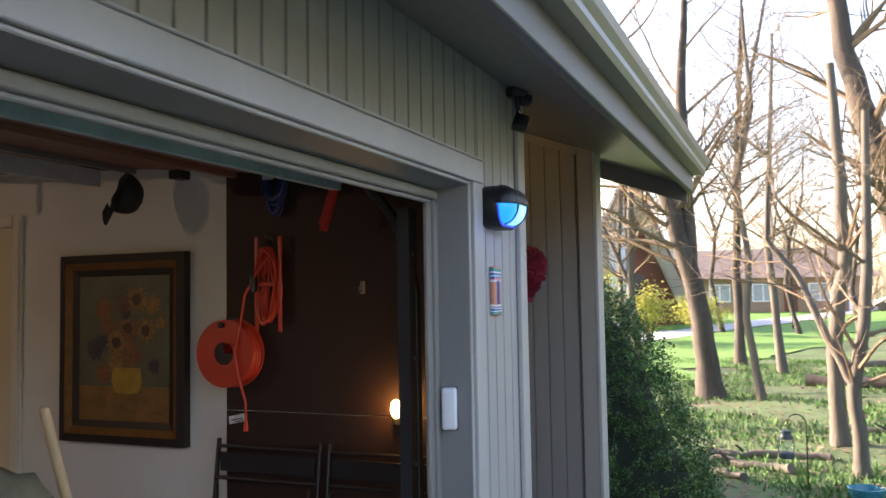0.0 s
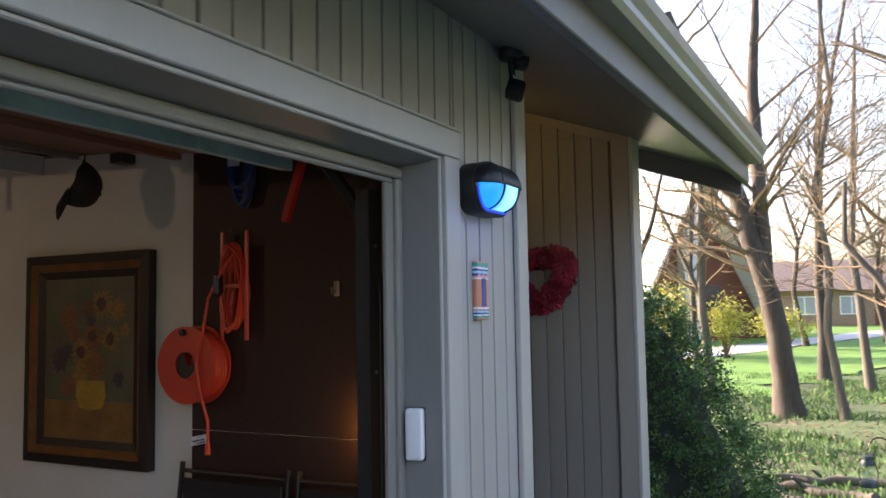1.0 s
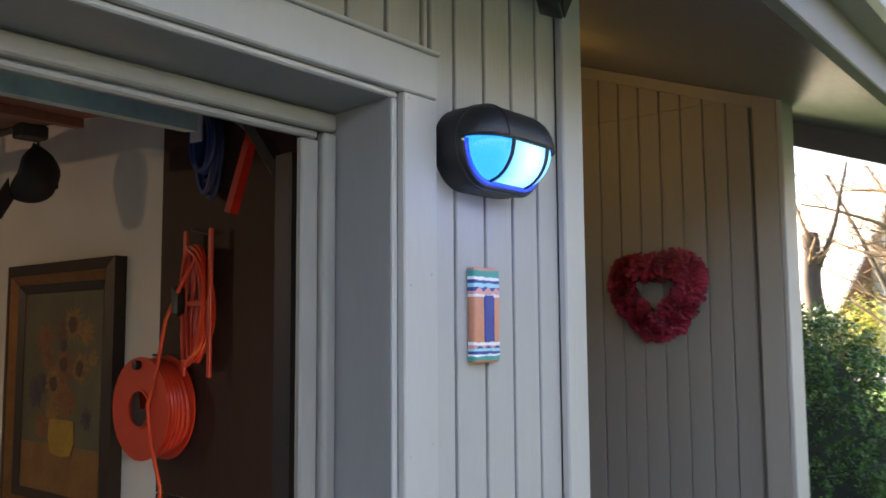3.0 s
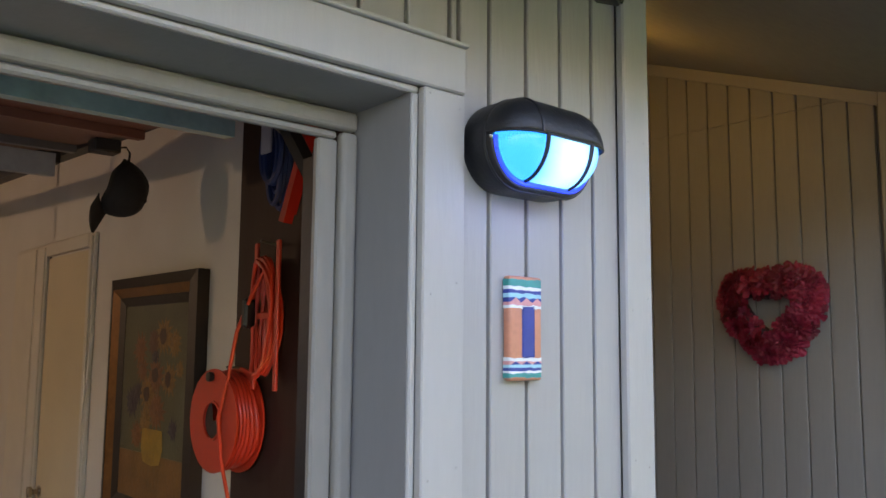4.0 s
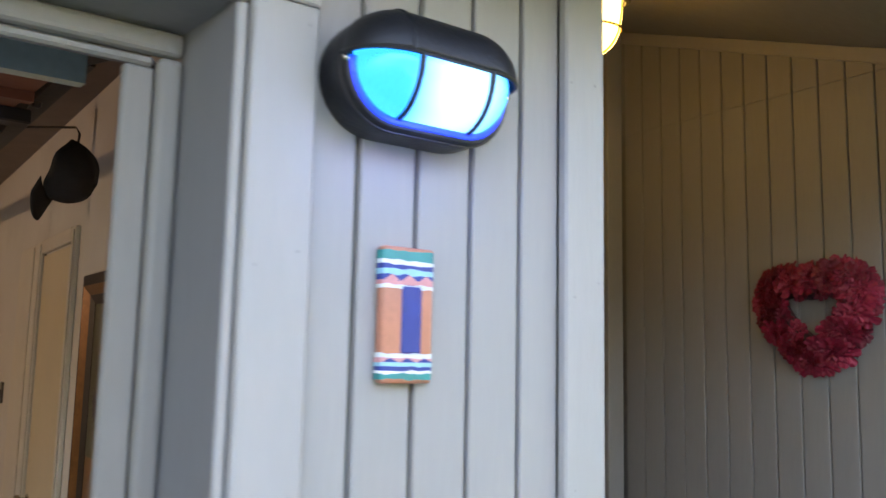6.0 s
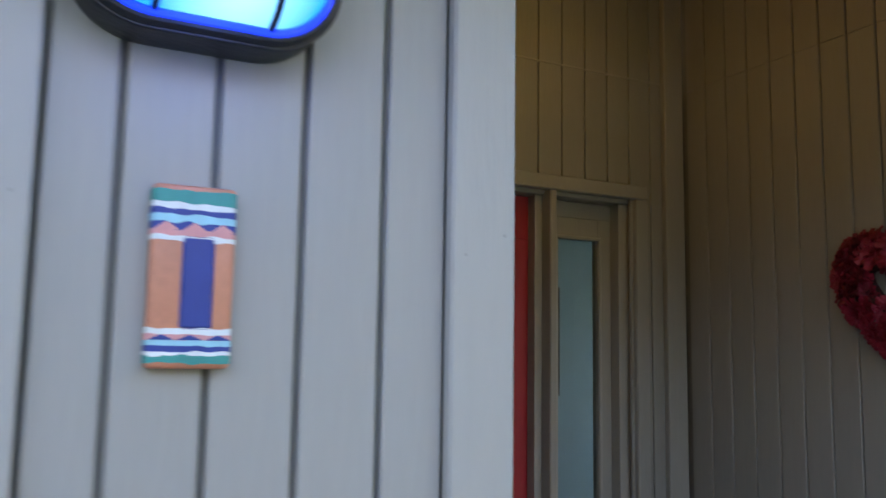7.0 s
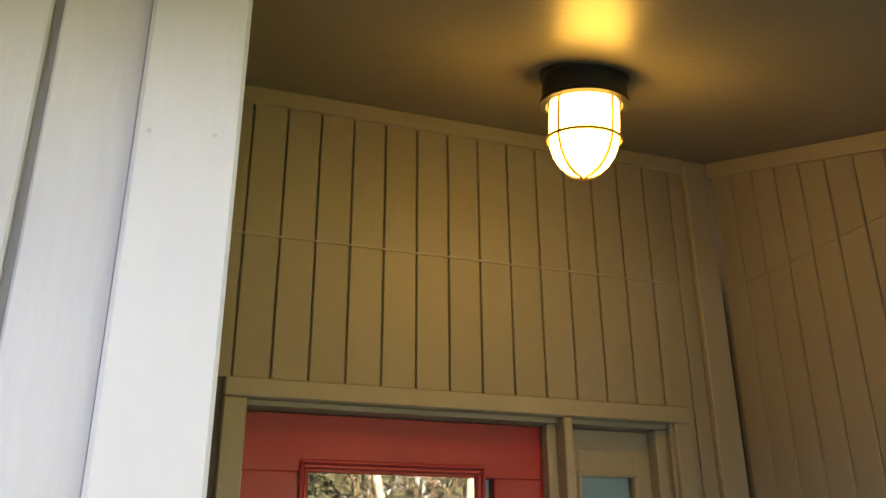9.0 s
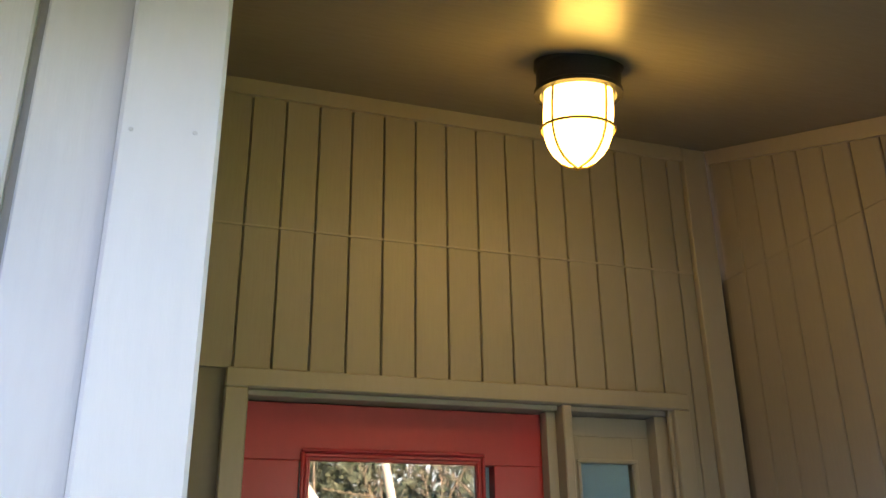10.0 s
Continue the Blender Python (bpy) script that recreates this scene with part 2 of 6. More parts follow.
def board_mesh(width, length, mat):
    key = (round(width, 4), round(length, 3), mat.name)
    if key not in _boards:
        b = boxbm(-width / 2, width / 2, 0.0, 0.012, 0, length)
        es = [e for e in b.edges if all(abs(v.co.y) < 1e-6 for v in e.verts) and abs(e.verts[0].co.x - e.verts[1].co.x) < 1e-6]
        bmesh.ops.bevel(b, geom=es, offset=0.0025, segments=1, affect="EDGES")
        _boards[key] = mesh_of("board", b, mat)
    return _boards[key]


def board(parent, m, width, length, mat=None):
    ob = new("board", board_mesh(width, length, mat or M_SIDING))
    ob.parent = parent
    ob.matrix_world = m
    return ob


GAP = 0.009
PGAP = 0.005                    # narrower grooves in the porch
FACE_SIDE = pose(0, 0, 0, 0, 0, -90)    # a board that faces -x

# garage front: wall with the opening
bm = bmesh.new()
OPEN_L, OPEN_R, OPEN_T = -5.5, -0.66, 2.168
for b in ((-6.3, OPEN_L, 0.012, 0.124, 0, 2.74), (OPEN_R, -0.022, 0.012, 0.124, 0, 2.74), (OPEN_L, OPEN_R, 0.012, 0.124, OPEN_T, 2.74)):
    box(bm, *b)
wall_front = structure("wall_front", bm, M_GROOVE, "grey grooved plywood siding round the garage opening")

for i in range(-3, 5):          # boards between the casing and the corner
    x0 = -0.5 + (i - 1) * P
    x1 = min(x0 + P, -0.1115)
    if x1 <= -0.58 or x0 >= -0.112:
        continue
    x0 = max(x0, -0.578)
    w = x1 - x0 - (GAP if x1 < -0.113 else GAP / 2)
    board(wall_front, pose(x0 + GAP / 2 + w / 2, 0, 0.0), w, 2.7)
for i in range(48):             # boards over the header
    x1 = -0.5 - P - i * P + P
    x0 = x1 - P
    if x1 > -0.579:
        x1 = -0.579
        if x1 - x0 < 0.02:
            continue
    board(wall_front, pose((x0 + x1) / 2, 0, 2.262), x1 - x0 - GAP, 0.44)

# casings
bm = bmesh.new()
box(bm, OPEN_L - 0.1, -0.58, -0.022, 0, 2.172, 2.258, 0.003)
box(bm, OPEN_L - 0.1, -0.578, -0.03, 0, 2.2585, 2.266, 0.002)
structure("trim_header", bm, M_TRIM, "light grey painted header board with a thin drip cap", "trim")
structure("trim_casing", boxbm(-0.676, -0.58, -0.020, 0, 0, 2.1705, 0.003), M_TRIM, "light grey painted board beside the garage opening", "trim")
bm = bmesh.new()
box(bm, -0.692, -0.678, -0.006, 0.012, 0, 2.158, 0.003)
box(bm, OPEN_L, -0.678, -0.006, 0.012, 2.159, 2.171, 0.003)
structure("trim_bead", bm, M_TRIM, "narrow grey bead round the garage opening", "trim")
bm = bmesh.new()
prism = ((-0.694, 0.0), (-0.660, 0.0), (-0.660, 0.125), (-0.722, 0.125))
loft_ = [[bm.verts.new((x, y, z)) for x, y in prism] for z in (0, 2.16)]
for k in range(4):
    bm.faces.new((loft_[0][k], loft_[0][(k + 1) % 4], loft_[1][(k + 1) % 4], loft_[1][k]))
bm.faces.new(loft_[0][::-1])
bm.faces.new(loft_[1])
prism = ((0.0, 2.1575), (0.0, 2.168), (0.125, 2.168), (0.125, 2.1395))
loft_ = [[bm.verts.new((x, y, z)) for y, z in prism] for x in (OPEN_L, -0.7005)]
for k in range(4):
    bm.faces.new((loft_[0][k], loft_[0][(k + 1) % 4], loft_[1][(k + 1) % 4], loft_[1][k]))
bm.faces.new(loft_[0][::-1])
bm.faces.new(loft_[1])
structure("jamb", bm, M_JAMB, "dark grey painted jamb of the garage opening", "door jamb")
bm = bmesh.new()
box(bm, -0.757, -0.722, 0.108, 0.135, 0, 2.10, 0.010, 3)
box(bm, -0.80, -0.758, 0.122, 0.140, 0, 2.085, 0.004)
box(bm, OPEN_L, -0.722, 0.108, 0.135, 2.102, 2.138, 0.010, 3)
box(bm, OPEN_L, -0.76, 0.122, 0.140, 2.0865, 2.101, 0.004)
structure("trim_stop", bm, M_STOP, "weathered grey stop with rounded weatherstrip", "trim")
bm = bmesh.new()
box(bm, -0.112, -0.020, -0.022, 0.0, 0, 2.7, 0.004)
structure("trim_corner", bm, M_TRIM, "light grey painted corner board", "trim")

# nail heads set in the corner board and the casing
nail_mesh = mesh_of("nail", lathe(bmesh.new(), [(0.0024, 0.0), (0.002, 0.0006), (0.001, 0.0008)], 8), material("painted_nail_head", (0.36, 0.345, 0.325), 0.6, vary=0.3))
rnd = random.Random(41)
for owner, xs_, y_ in ((bpy.data.objects["trim_corner"], (-0.095, -0.038), -0.0222), (bpy.data.objects["trim_casing"], (-0.662, -0.594), -0.0202)):
    for k in range(6):
        for x_ in xs_:
            ob = new("nail", nail_mesh)
            ob.parent = owner
            ob.matrix_world = pose(x_ + rnd.uniform(-0.006, 0.006), y_, 0.5 + 0.33 * k + rnd.uniform(-0.03, 0.03), 90)

# wall between garage and porch
structure("wall_between", under_roof(-0.25, -0.041, 0.1245, 6.2), M_WHITEWALL, "cream painted drywall inside the garage")
bm = boxbm(-0.262, -0.2505, 0.15, 1.434, 0.0, 1.207, 0.002)
box(bm, -0.262, -0.2505, 0.15, 1.434, 1.211, 2.75, 0.002)
structure("wall_panel", bm, M_BROWNPANEL, "dark brown hardboard panels with a horizontal joint")
structure("wall_back", under_roof(-6.3, -0.25, 6.2, 6.35), M_WHITEWALL, "plain back wall of the garage")
structure("wall_left", under_roof(-6.45, -6.3, 0.0, 6.35), M_WHITEWALL, "plain side wall of the garage")
structure("ceiling", boxbm(-6.3, -0.25, 0.125, 6.2, 2.78, 2.85), M_CEILG, "dim brownish garage ceiling", "ceiling")

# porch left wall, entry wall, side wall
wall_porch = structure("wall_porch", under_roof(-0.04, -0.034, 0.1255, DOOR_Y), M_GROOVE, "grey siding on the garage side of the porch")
for i in range(13):
    board(wall_porch, pose(-0.022, 0.126 + P * (i + 0.5), 0, 0, 0, 90), P - GAP, soffit_z(0.126 + P * i) + 0.04)

DL, ML, MR, SR = 0.168, 1.078, 1.107, 1.456     # door opening, mullion, sidelight opening
STEP = 0.158                                            # the entry stands a step up
FT, FO = 2.302, 2.250                                     # casing top, opening top
bm = bmesh.new()
box(bm, -0.034, DL - 0.02, DOOR_Y + 0.012, DOOR_Y + 0.15, 0, 3.3)
box(bm, SR + 0.02, SIDE_X, DOOR_Y + 0.012, DOOR_Y + 0.15, 0, 3.3)
box(bm, DL - 0.02, SR + 0.02, DOOR_Y + 0.012, DOOR_Y + 0.15, FO + 0.02, 3.3)
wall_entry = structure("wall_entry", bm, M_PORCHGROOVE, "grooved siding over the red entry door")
SEAM = 2.714
X0 = 0.122 - P
for i in range(16):
    x0, x1 = X0 + i * P, X0 + (i + 1) * P
    x1 = min(x1, 1.603)
    w = x1 - x0 - PGAP
    if w < 0.02:
        continue
    lo = FT + 0.001 if x1 < 1.52 else 0.0
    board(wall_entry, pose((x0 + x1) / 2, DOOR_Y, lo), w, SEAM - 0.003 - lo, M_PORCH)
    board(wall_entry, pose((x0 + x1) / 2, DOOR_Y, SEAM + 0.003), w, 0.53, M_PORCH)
bm = bmesh.new()
box(bm, 0.02, 1.603, DOOR_Y - 0.003, DOOR_Y + 0.011, SEAM - 0.0035, SEAM + 0.0035, 0.001)
structure("trim_joint", bm, M_PORCHTRIM, "thin flashing at the joint of the siding sheets", "trim")

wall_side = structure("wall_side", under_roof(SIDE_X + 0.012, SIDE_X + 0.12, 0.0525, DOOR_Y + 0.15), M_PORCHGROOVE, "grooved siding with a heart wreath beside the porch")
for i in range(15):
    y1 = DOOR_Y - 0.02 - i * P
    y0 = max(y1 - P, 0.154)
    if y1 - y0 < 0.03:
        continue
    c = (y0 + y1) / 2
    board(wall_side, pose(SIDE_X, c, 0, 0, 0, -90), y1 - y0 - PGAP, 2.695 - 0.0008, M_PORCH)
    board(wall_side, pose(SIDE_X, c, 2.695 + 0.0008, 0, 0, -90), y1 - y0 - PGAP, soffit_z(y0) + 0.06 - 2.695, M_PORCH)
bm = bmesh.new()
box(bm, SIDE_X - 0.020, SIDE_X + 0.13, 0.030, 0.052, 0, 2.75, 0.004)
structure("trim_post", bm, M_TRIM, "light grey corner board at the end of the porch wall", "trim")
# Inner side of the same post, shaded through the darkened porch paint.
structure("trim_post_inner", boxbm(SIDE_X - 0.018, SIDE_X, 0.0525, 0.152, 0, 2.75, 0.004), M_PORCHTRIM, "grey board inside the porch's end, darkened as shade", "trim")
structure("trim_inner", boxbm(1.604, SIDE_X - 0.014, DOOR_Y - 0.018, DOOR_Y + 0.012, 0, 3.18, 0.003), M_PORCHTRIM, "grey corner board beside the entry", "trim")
# Unseen wall, raised to full height to block the low sun.
structure("wall_outer", boxbm(SIDE_X + 0.121, 3.5, DOOR_Y + 0.15, DOOR_Y + 0.3, 0, 3.15), M_GROOVE, "unseen grey house wall behind the porch wall")


bm = bmesh.new()
vs = [bm.verts.new((x, y, soffit_z(y) - d)) for x in (SIDE_X - 0.012, SIDE_X + 0.011) for y in (0.153, DOOR_Y - 0.019) for d in (0.055, 0.002)]
for q in ((0, 1, 3, 2), (4, 6, 7, 5), (0, 4, 5, 1), (2, 3, 7, 6), (0, 2, 6, 4), (1, 5, 7, 3)):
    bm.faces.new([vs[i] for i in q])
box(bm, -0.02, 1.603, DOOR_Y - 0.012, DOOR_Y + 0.011, soffit_z(DOOR_Y) - 0.055, soffit_z(DOOR_Y) - 0.004)
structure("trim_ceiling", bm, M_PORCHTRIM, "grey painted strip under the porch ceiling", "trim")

# ---------------------------------------------------------------- roof, soffit, gutter
def slab(bm, x0, x1, y0, y1, dz0, dz1):
    """A slab that follows the roof's slope, from dz0 to dz1 over the soffit."""
    vs = [bm.verts.new((x, y, soffit_z(y) + dz)) for x in (x0, x1) for y in (y0, y1) for dz in (dz0, dz1)]
    for q in ((0, 1, 3, 2), (4, 6, 7, 5), (0, 4, 5, 1), (2, 3, 7, 6), (0, 2, 6, 4), (1, 5, 7, 3)):
        bm.faces.new([vs[i] for i in q])
    return bm


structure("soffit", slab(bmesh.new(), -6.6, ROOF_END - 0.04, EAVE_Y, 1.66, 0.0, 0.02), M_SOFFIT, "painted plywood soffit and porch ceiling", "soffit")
structure("roof", slab(bmesh.new(), -6.6, ROOF_END + 0.02, EAVE_Y - 0.05, 6.4, 0.19, 0.23), M_ROOF, "dark asphalt shingle roof", "roof")
structure("fascia", boxbm(-6.6, ROOF_END, EAVE_Y - 0.04, EAVE_Y, 2.43, 2.655, 0.004), M_BROWNPAINT, "grey brown painted fascia under the gutter", "fascia")
bm = slab(bmesh.new(), ROOF_END - 0.04, ROOF_END, EAVE_Y, 6.4, -0.12, 0.188)
structure("rake_board", bm, M_BROWNPAINT, "grey brown painted board at the roof's end", "fascia")
bm = bmesh.new()
prof = [(0, 0), (-0.07, 0), (-0.085, 0.02), (-0.085, 0.045), (-0.105, 0.07), (-0.115, 0.10), (-0.105, 0.115), (-0.098, 0.115), (-0.10, 0.10), (-0.08, 0.05), (-0.07, 0.008), (-0.004, 0.008), (0, 0.11)]
rings = [[bm.verts.new((x, EAVE_Y - 0.041 + a, 2.545 + b)) for a, b in prof] for x in (-6.6, ROOF_END)]
for k in range(len(prof)):
    j = (k + 1) % len(prof)
    bm.faces.new((rings[0][k], rings[0][j], rings[1][j], rings[1][k]))
bm.faces.new(rings[0][::-1])
bm.faces.new(rings[1])
structure("gutter", bm, M_GUTTER, "greyish aluminium gutter along the eave", "gutter")
# ---- things ----

# ================================================================ entry: door, sidelight, lamp, wreath
def glass_material(name, tint, gloss):
    m = bpy.data.materials.new(name)
    m.use_nodes = True
    n, ln = m.node_tree.nodes, m.node_tree.links
    n.remove(n["Principled BSDF"])
    g, t, mx = n.new("ShaderNodeBsdfGlossy"), n.new("ShaderNodeBsdfTransparent"), n.new("ShaderNodeMixShader")
    g.inputs["Roughness"].default_value = 0.01
    g.inputs["Color"].default_value = (0.95, 0.95, 0.95, 1)
    t.inputs["Color"].default_value = (*tint, 1)
    mx.inputs["Fac"].default_value = gloss
    ln.new(t.outputs[0], mx.inputs[1])
    ln.new(g.outputs[0], mx.inputs[2])
    ln.new(mx.outputs[0], n["Material Output"].inputs["Surface"])
    return m


M_GLASS = glass_material("door_glass", (0.45, 0.5, 0.48), 0.15)
M_SIDEGLASS = glass_material("sidelight_glass", (0.8, 0.85, 0.85), 0.06)


def frame_bm(bm, x0, x1, z0, z1, w, y0, y1, bevel=0.003):
    """Four mitre-less rails round an opening in the x-z plane."""
    box(bm, x0, x1, y0, y1, z1 - w, z1, bevel)
    box(bm, x0, x1, y0, y1, z0, z0 + w, bevel)
    box(bm, x0, x0 + w, y0, y1, z0 + w, z1 - w, bevel)
    box(bm, x1 - w, x1, y0, y1, z0 + w, z1 - w, bevel)
    return bm


# casing round door and sidelight
unit = thing("door_frame", "grey painted entry frame holding a red door and sidelight", "door frame", kind="structure", at=(0.8, DOOR_Y, 0))
unit.name = "door_1"


def upart(name, bm, mat, parent=unit, label="", smooth=False):
    ob = part(name, bm, mat, parent, label, smooth)
    ob.matrix_world = Matrix.Identity(4)
    return ob


upart("head_casing", boxbm(0.107, 1.512, DOOR_Y - 0.02, DOOR_Y + 0.02, FO, FT, 0.004), M_PORCHTRIM)
upart("side_casing", boxbm(0.107, DL, DOOR_Y - 0.02, DOOR_Y + 0.02, 0, FO - 0.001, 0.004), M_PORCHTRIM)
upart("side_casing", boxbm(SR, 1.512, DOOR_Y - 0.02, DOOR_Y + 0.02, 0, FO - 0.001, 0.004), M_PORCHTRIM)
upart("mullion", boxbm(ML, MR, DOOR_Y - 0.016, DOOR_Y + 0.11, 0, FO - 0.001, 0.004), M_PORCHTRIM)
bm = bmesh.new()
box(bm, DL, ML, DOOR_Y + 0.021, DOOR_Y + 0.11, FO - 0.014, FO + 0.018, 0.002)
box(bm, MR, SR, DOOR_Y + 0.021, DOOR_Y + 0.11, FO - 0.014, FO + 0.018, 0.002)
box(bm, ML - 0.032, ML - 0.001, DOOR_Y + 0.035, DOOR_Y + 0.09, 0, FO - 0.015, 0.002)
box(bm, SR - 0.044, SR + 0.018, DOOR_Y + 0.03, DOOR_Y + 0.09, 0, FO - 0.015, 0.002)
upart("door_stop", bm, M_PORCHTRIM)
# red door with a glazed panel
door = upart("door_leaf", frame_bm(bmesh.new(), DL + 0.002, ML - 0.033, 0.168, FO - 0.018, 0.155, DOOR_Y + 0.075, DOOR_Y + 0.118, 0.002), M_REDDOOR, label="red painted door leaf with a glass panel")
bm = frame_bm(bmesh.new(), 0.327, 0.860, 0.326, 2.110, 0.012, DOOR_Y + 0.062, DOOR_Y + 0.0755, 0.004)
frame_bm(bm, 0.338, 0.849, 0.338, 2.099, 0.014, DOOR_Y + 0.068, DOOR_Y + 0.09, 0.004)
upart("glazing_bead", bm, M_REDDOOR, door)
upart("pane", boxbm(0.351, 0.836, DOOR_Y + 0.082, DOOR_Y + 0.086, 0.351, 2.086), M_GLASS, door, "clear door glass mirroring the wood")
bm = lathe(bmesh.new(), [(0.012, 0), (0.014, 0.03), (0.03, 0.04), (0.033, 0.06), (0.022, 0.075), (0.002, 0.078)], 20)
knob = upart("knob", bm, M_BRASS, door, "satin nickel knob", True)
knob.matrix_world = pose(0.952, DOOR_Y + 0.075, 1.09, 90)
# sidelight
bm = frame_bm(bmesh.new(), MR + 0.001, SR - 0.045, 0.168, FO - 0.018, 0.06, DOOR_Y + 0.075, DOOR_Y + 0.11, 0.002)
box(bm, MR + 0.061, SR - 0.105, DOOR_Y + 0.075, DOOR_Y + 0.11, 2.096, FO - 0.0785)
side = upart("sidelight", bm, M_PORCHTRIM)
upart("glazing_bead", frame_bm(bmesh.new(), MR + 0.049, SR - 0.093, 0.22, 2.106, 0.013, DOOR_Y + 0.066, DOOR_Y + 0.0745, 0.003), M_PORCHTRIM, side)
upart("pane", boxbm(MR + 0.061, SR - 0.105, DOOR_Y + 0.088, DOOR_Y + 0.092, 0.228, 2.097), M_SIDEGLASS, side, "clear sidelight glass")

# hall behind the door
M_HALL = material("pale_blue_hall_paint", (0.30, 0.42, 0.5), 0.7, vary=0.04)
bm = bmesh.new()
box(bm, 0.01, 3.4, 3.2, 3.3, 0, 2.7)
box(bm, 3.4, 3.5, DOOR_Y + 0.31, 3.3, 0, 0.8)
box(bm, 3.4, 3.5, DOOR_Y + 0.31, 3.3, 2.3, 2.7)
box(bm, -0.001, 0.009, DOOR_Y + 0.151, 3.2, 0, 2.7)
structure("wall_hall", bm, M_HALL, "pale blue hall walls behind the entry door")
structure("floor_hall", boxbm(0.01, 3.4, DOOR_Y + 0.001, 3.2, -0.1, STEP), M_WOOD, "wooden hall floor", "floor")
structure("ceiling_hall", boxbm(-0.0, 3.5, DOOR_Y + 0.151, 3.3, 2.7, 2.75), M_HALL, "plain hall ceiling", "ceiling")
structure("wall_hall_front", boxbm(SIDE_X + 0.121, 3.4, DOOR_Y + 0.301, DOOR_Y + 0.33, 0.0, 2.7), M_HALL, "inner face of the front wall")
pic = thing("hall_picture", "dark framed picture hanging on the pale blue hall wall", "picture", at=(2.17, 3.2, 1.75))
part("frame", frame_bm(bmesh.new(), -0.17, 0.13, -0.32, 0.31, 0.035, -0.03, -0.001, 0.004), M_FRAMEDARK, pic)
part("print", boxbm(-0.136, 0.096, -0.012, -0.002, -0.286, 0.276), material("dark_print", (0.03, 0.035, 0.03), 0.4, vary=0.5, scale=6), pic)

# porch ceiling lamp
M_LAMPGLASS = material("glowing_amber_glass", (0.9, 0.75, 0.4), 0.3, vary=0.0, bump=0, emit=(1.0, 0.62, 0.11), strength=1.2)
slope = math.degrees(math.atan(SLOPE))
lamp = thing("porch_lamp", "caged jelly jar ceiling lamp glowing amber under the porch", "lamp", at=pose(0.828, 0.795, soffit_z(0.795), slope * 0.45) @ Matrix.Diagonal((1.02, 1.02, 1.3, 1)))
bm = lathe(bmesh.new(), [(0.106, 0.035), (0.106, -0.008), (0.100, -0.014), (0.099, -0.050), (0.104, -0.053), (0.104, -0.061), (0.09, -0.063), (0.085, -0.054)], 40)
part("base", bm, M_BRONZE, lamp, "dark bronze round base", True)
prof = [(0.080, -0.056), (0.082, -0.09), (0.081, -0.122)] + [(0.081 * math.cos(a), -0.122 - 0.076 * math.sin(a)) for a in (0.25, 0.5, 0.75, 1.0, 1.25, 1.45)] + [(0.002, -0.198)]
globe = part("globe", lathe(bmesh.new(), prof, 40), M_LAMPGLASS, lamp, "glowing frosted glass globe", True)
M_CAGE = material("brass_cage", (0.42, 0.27, 0.06), 0.35, metal=0.8, vary=0.1)
cage = None
for k in range(4):
    a = math.tau * k / 4 + 0.35
    pts = [((r + 0.004) * math.cos(a), (r + 0.004) * math.sin(a), z) for r, z in prof[:-1]] + [(0, 0, -0.203)]
    part("cage_bar", tube(bmesh.new(), pts, 0.003, 6), M_CAGE, lamp, smooth=True)
ring = [((0.0865) * math.cos(math.tau * k / 40), 0.0865 * math.sin(math.tau * k / 40), -0.128) for k in range(41)]
part("cage_ring", tube(bmesh.new(), ring, 0.003, 6, False), M_CAGE, lamp, smooth=True)
lb = new("porch_lamp_light", bpy.data.lights.new("porch_lamp_light", "POINT"))
lb.data.energy, lb.data.color, lb.data.shadow_soft_size = 0.018, (1.0, 0.38, 0.012), 0.05
lb.matrix_world = lamp.matrix_world @ Matrix.Translation((0, 0, -0.15))
globe.visible_shadow = False


# heart wreath of red silk roses
def rose_mesh(seed):
    """An open rose: rings of cupped petals whose rims roll outwards."""
    rnd = random.Random(seed)
    bm = bmesh.new()
    base = bm.verts.new((0, 0, 0))
    for ring_i, (r, lean, n, h) in enumerate(((0.003, 0.05, 3, 0.026), (0.008, 0.20, 4, 0.028), (0.014, 0.40, 5, 0.029), (0.020, 0.62, 6, 0.029), (0.025, 0.88, 8, 0.029))):
        for k in range(n):
            a = math.tau * k / n + ring_i * 0.9 + rnd.uniform(-0.15, 0.15)
            half = math.pi / n * 0.98
            hh = h * rnd.uniform(0.88, 1.12)
            rows = []
            for v in range(6):
                f = v / 5
                row = []
                for u in range(7):
                    g = u / 3 - 1
                    rim = max(0.0, f - 0.7) / 0.3
                    width = half * (0.55 + 0.45 * math.sin(math.pi * min(1.0, f * 0.7 + 0.15)))
                    rad = r * (0.5 + 0.5 * f) + hh * f * math.sin(lean) + 0.006 * rim * rim - 0.002 * g * g
                    z = hh * f * math.cos(lean) * (1 - 0.10 * g * g) - 0.004 * rim * rim + 0.0035 * math.sin(4.5 * g + 2.1 * k + seed) * f * f
                    aa = a + g * width * (1.0 if r > 0.004 else 0.9)
                    row.append(bm.verts.new((rad * math.cos(aa), rad * math.sin(aa), z + 0.010 - 0.0025 * ring_i)))
                rows.append(row)
            for u in range(6):
                bm.faces.new((base, rows[0][u], rows[0][u + 1]))
            for p, q in zip(rows, rows[1:]):
                for u in range(6):
                    bm.faces.new((p[u], p[u + 1], q[u + 1], q[u]))
    return mesh_of("rose", bm, M_ROSE, True)


wreath = thing("heart_wreath", "heart shaped wreath of dark red silk roses hanging on the siding", "wreath", at=pose(SIDE_X, 0.605, 1.885, 0, -90, 0) @ Matrix.Diagonal((1.14, 1.12, 1.06, 1)))
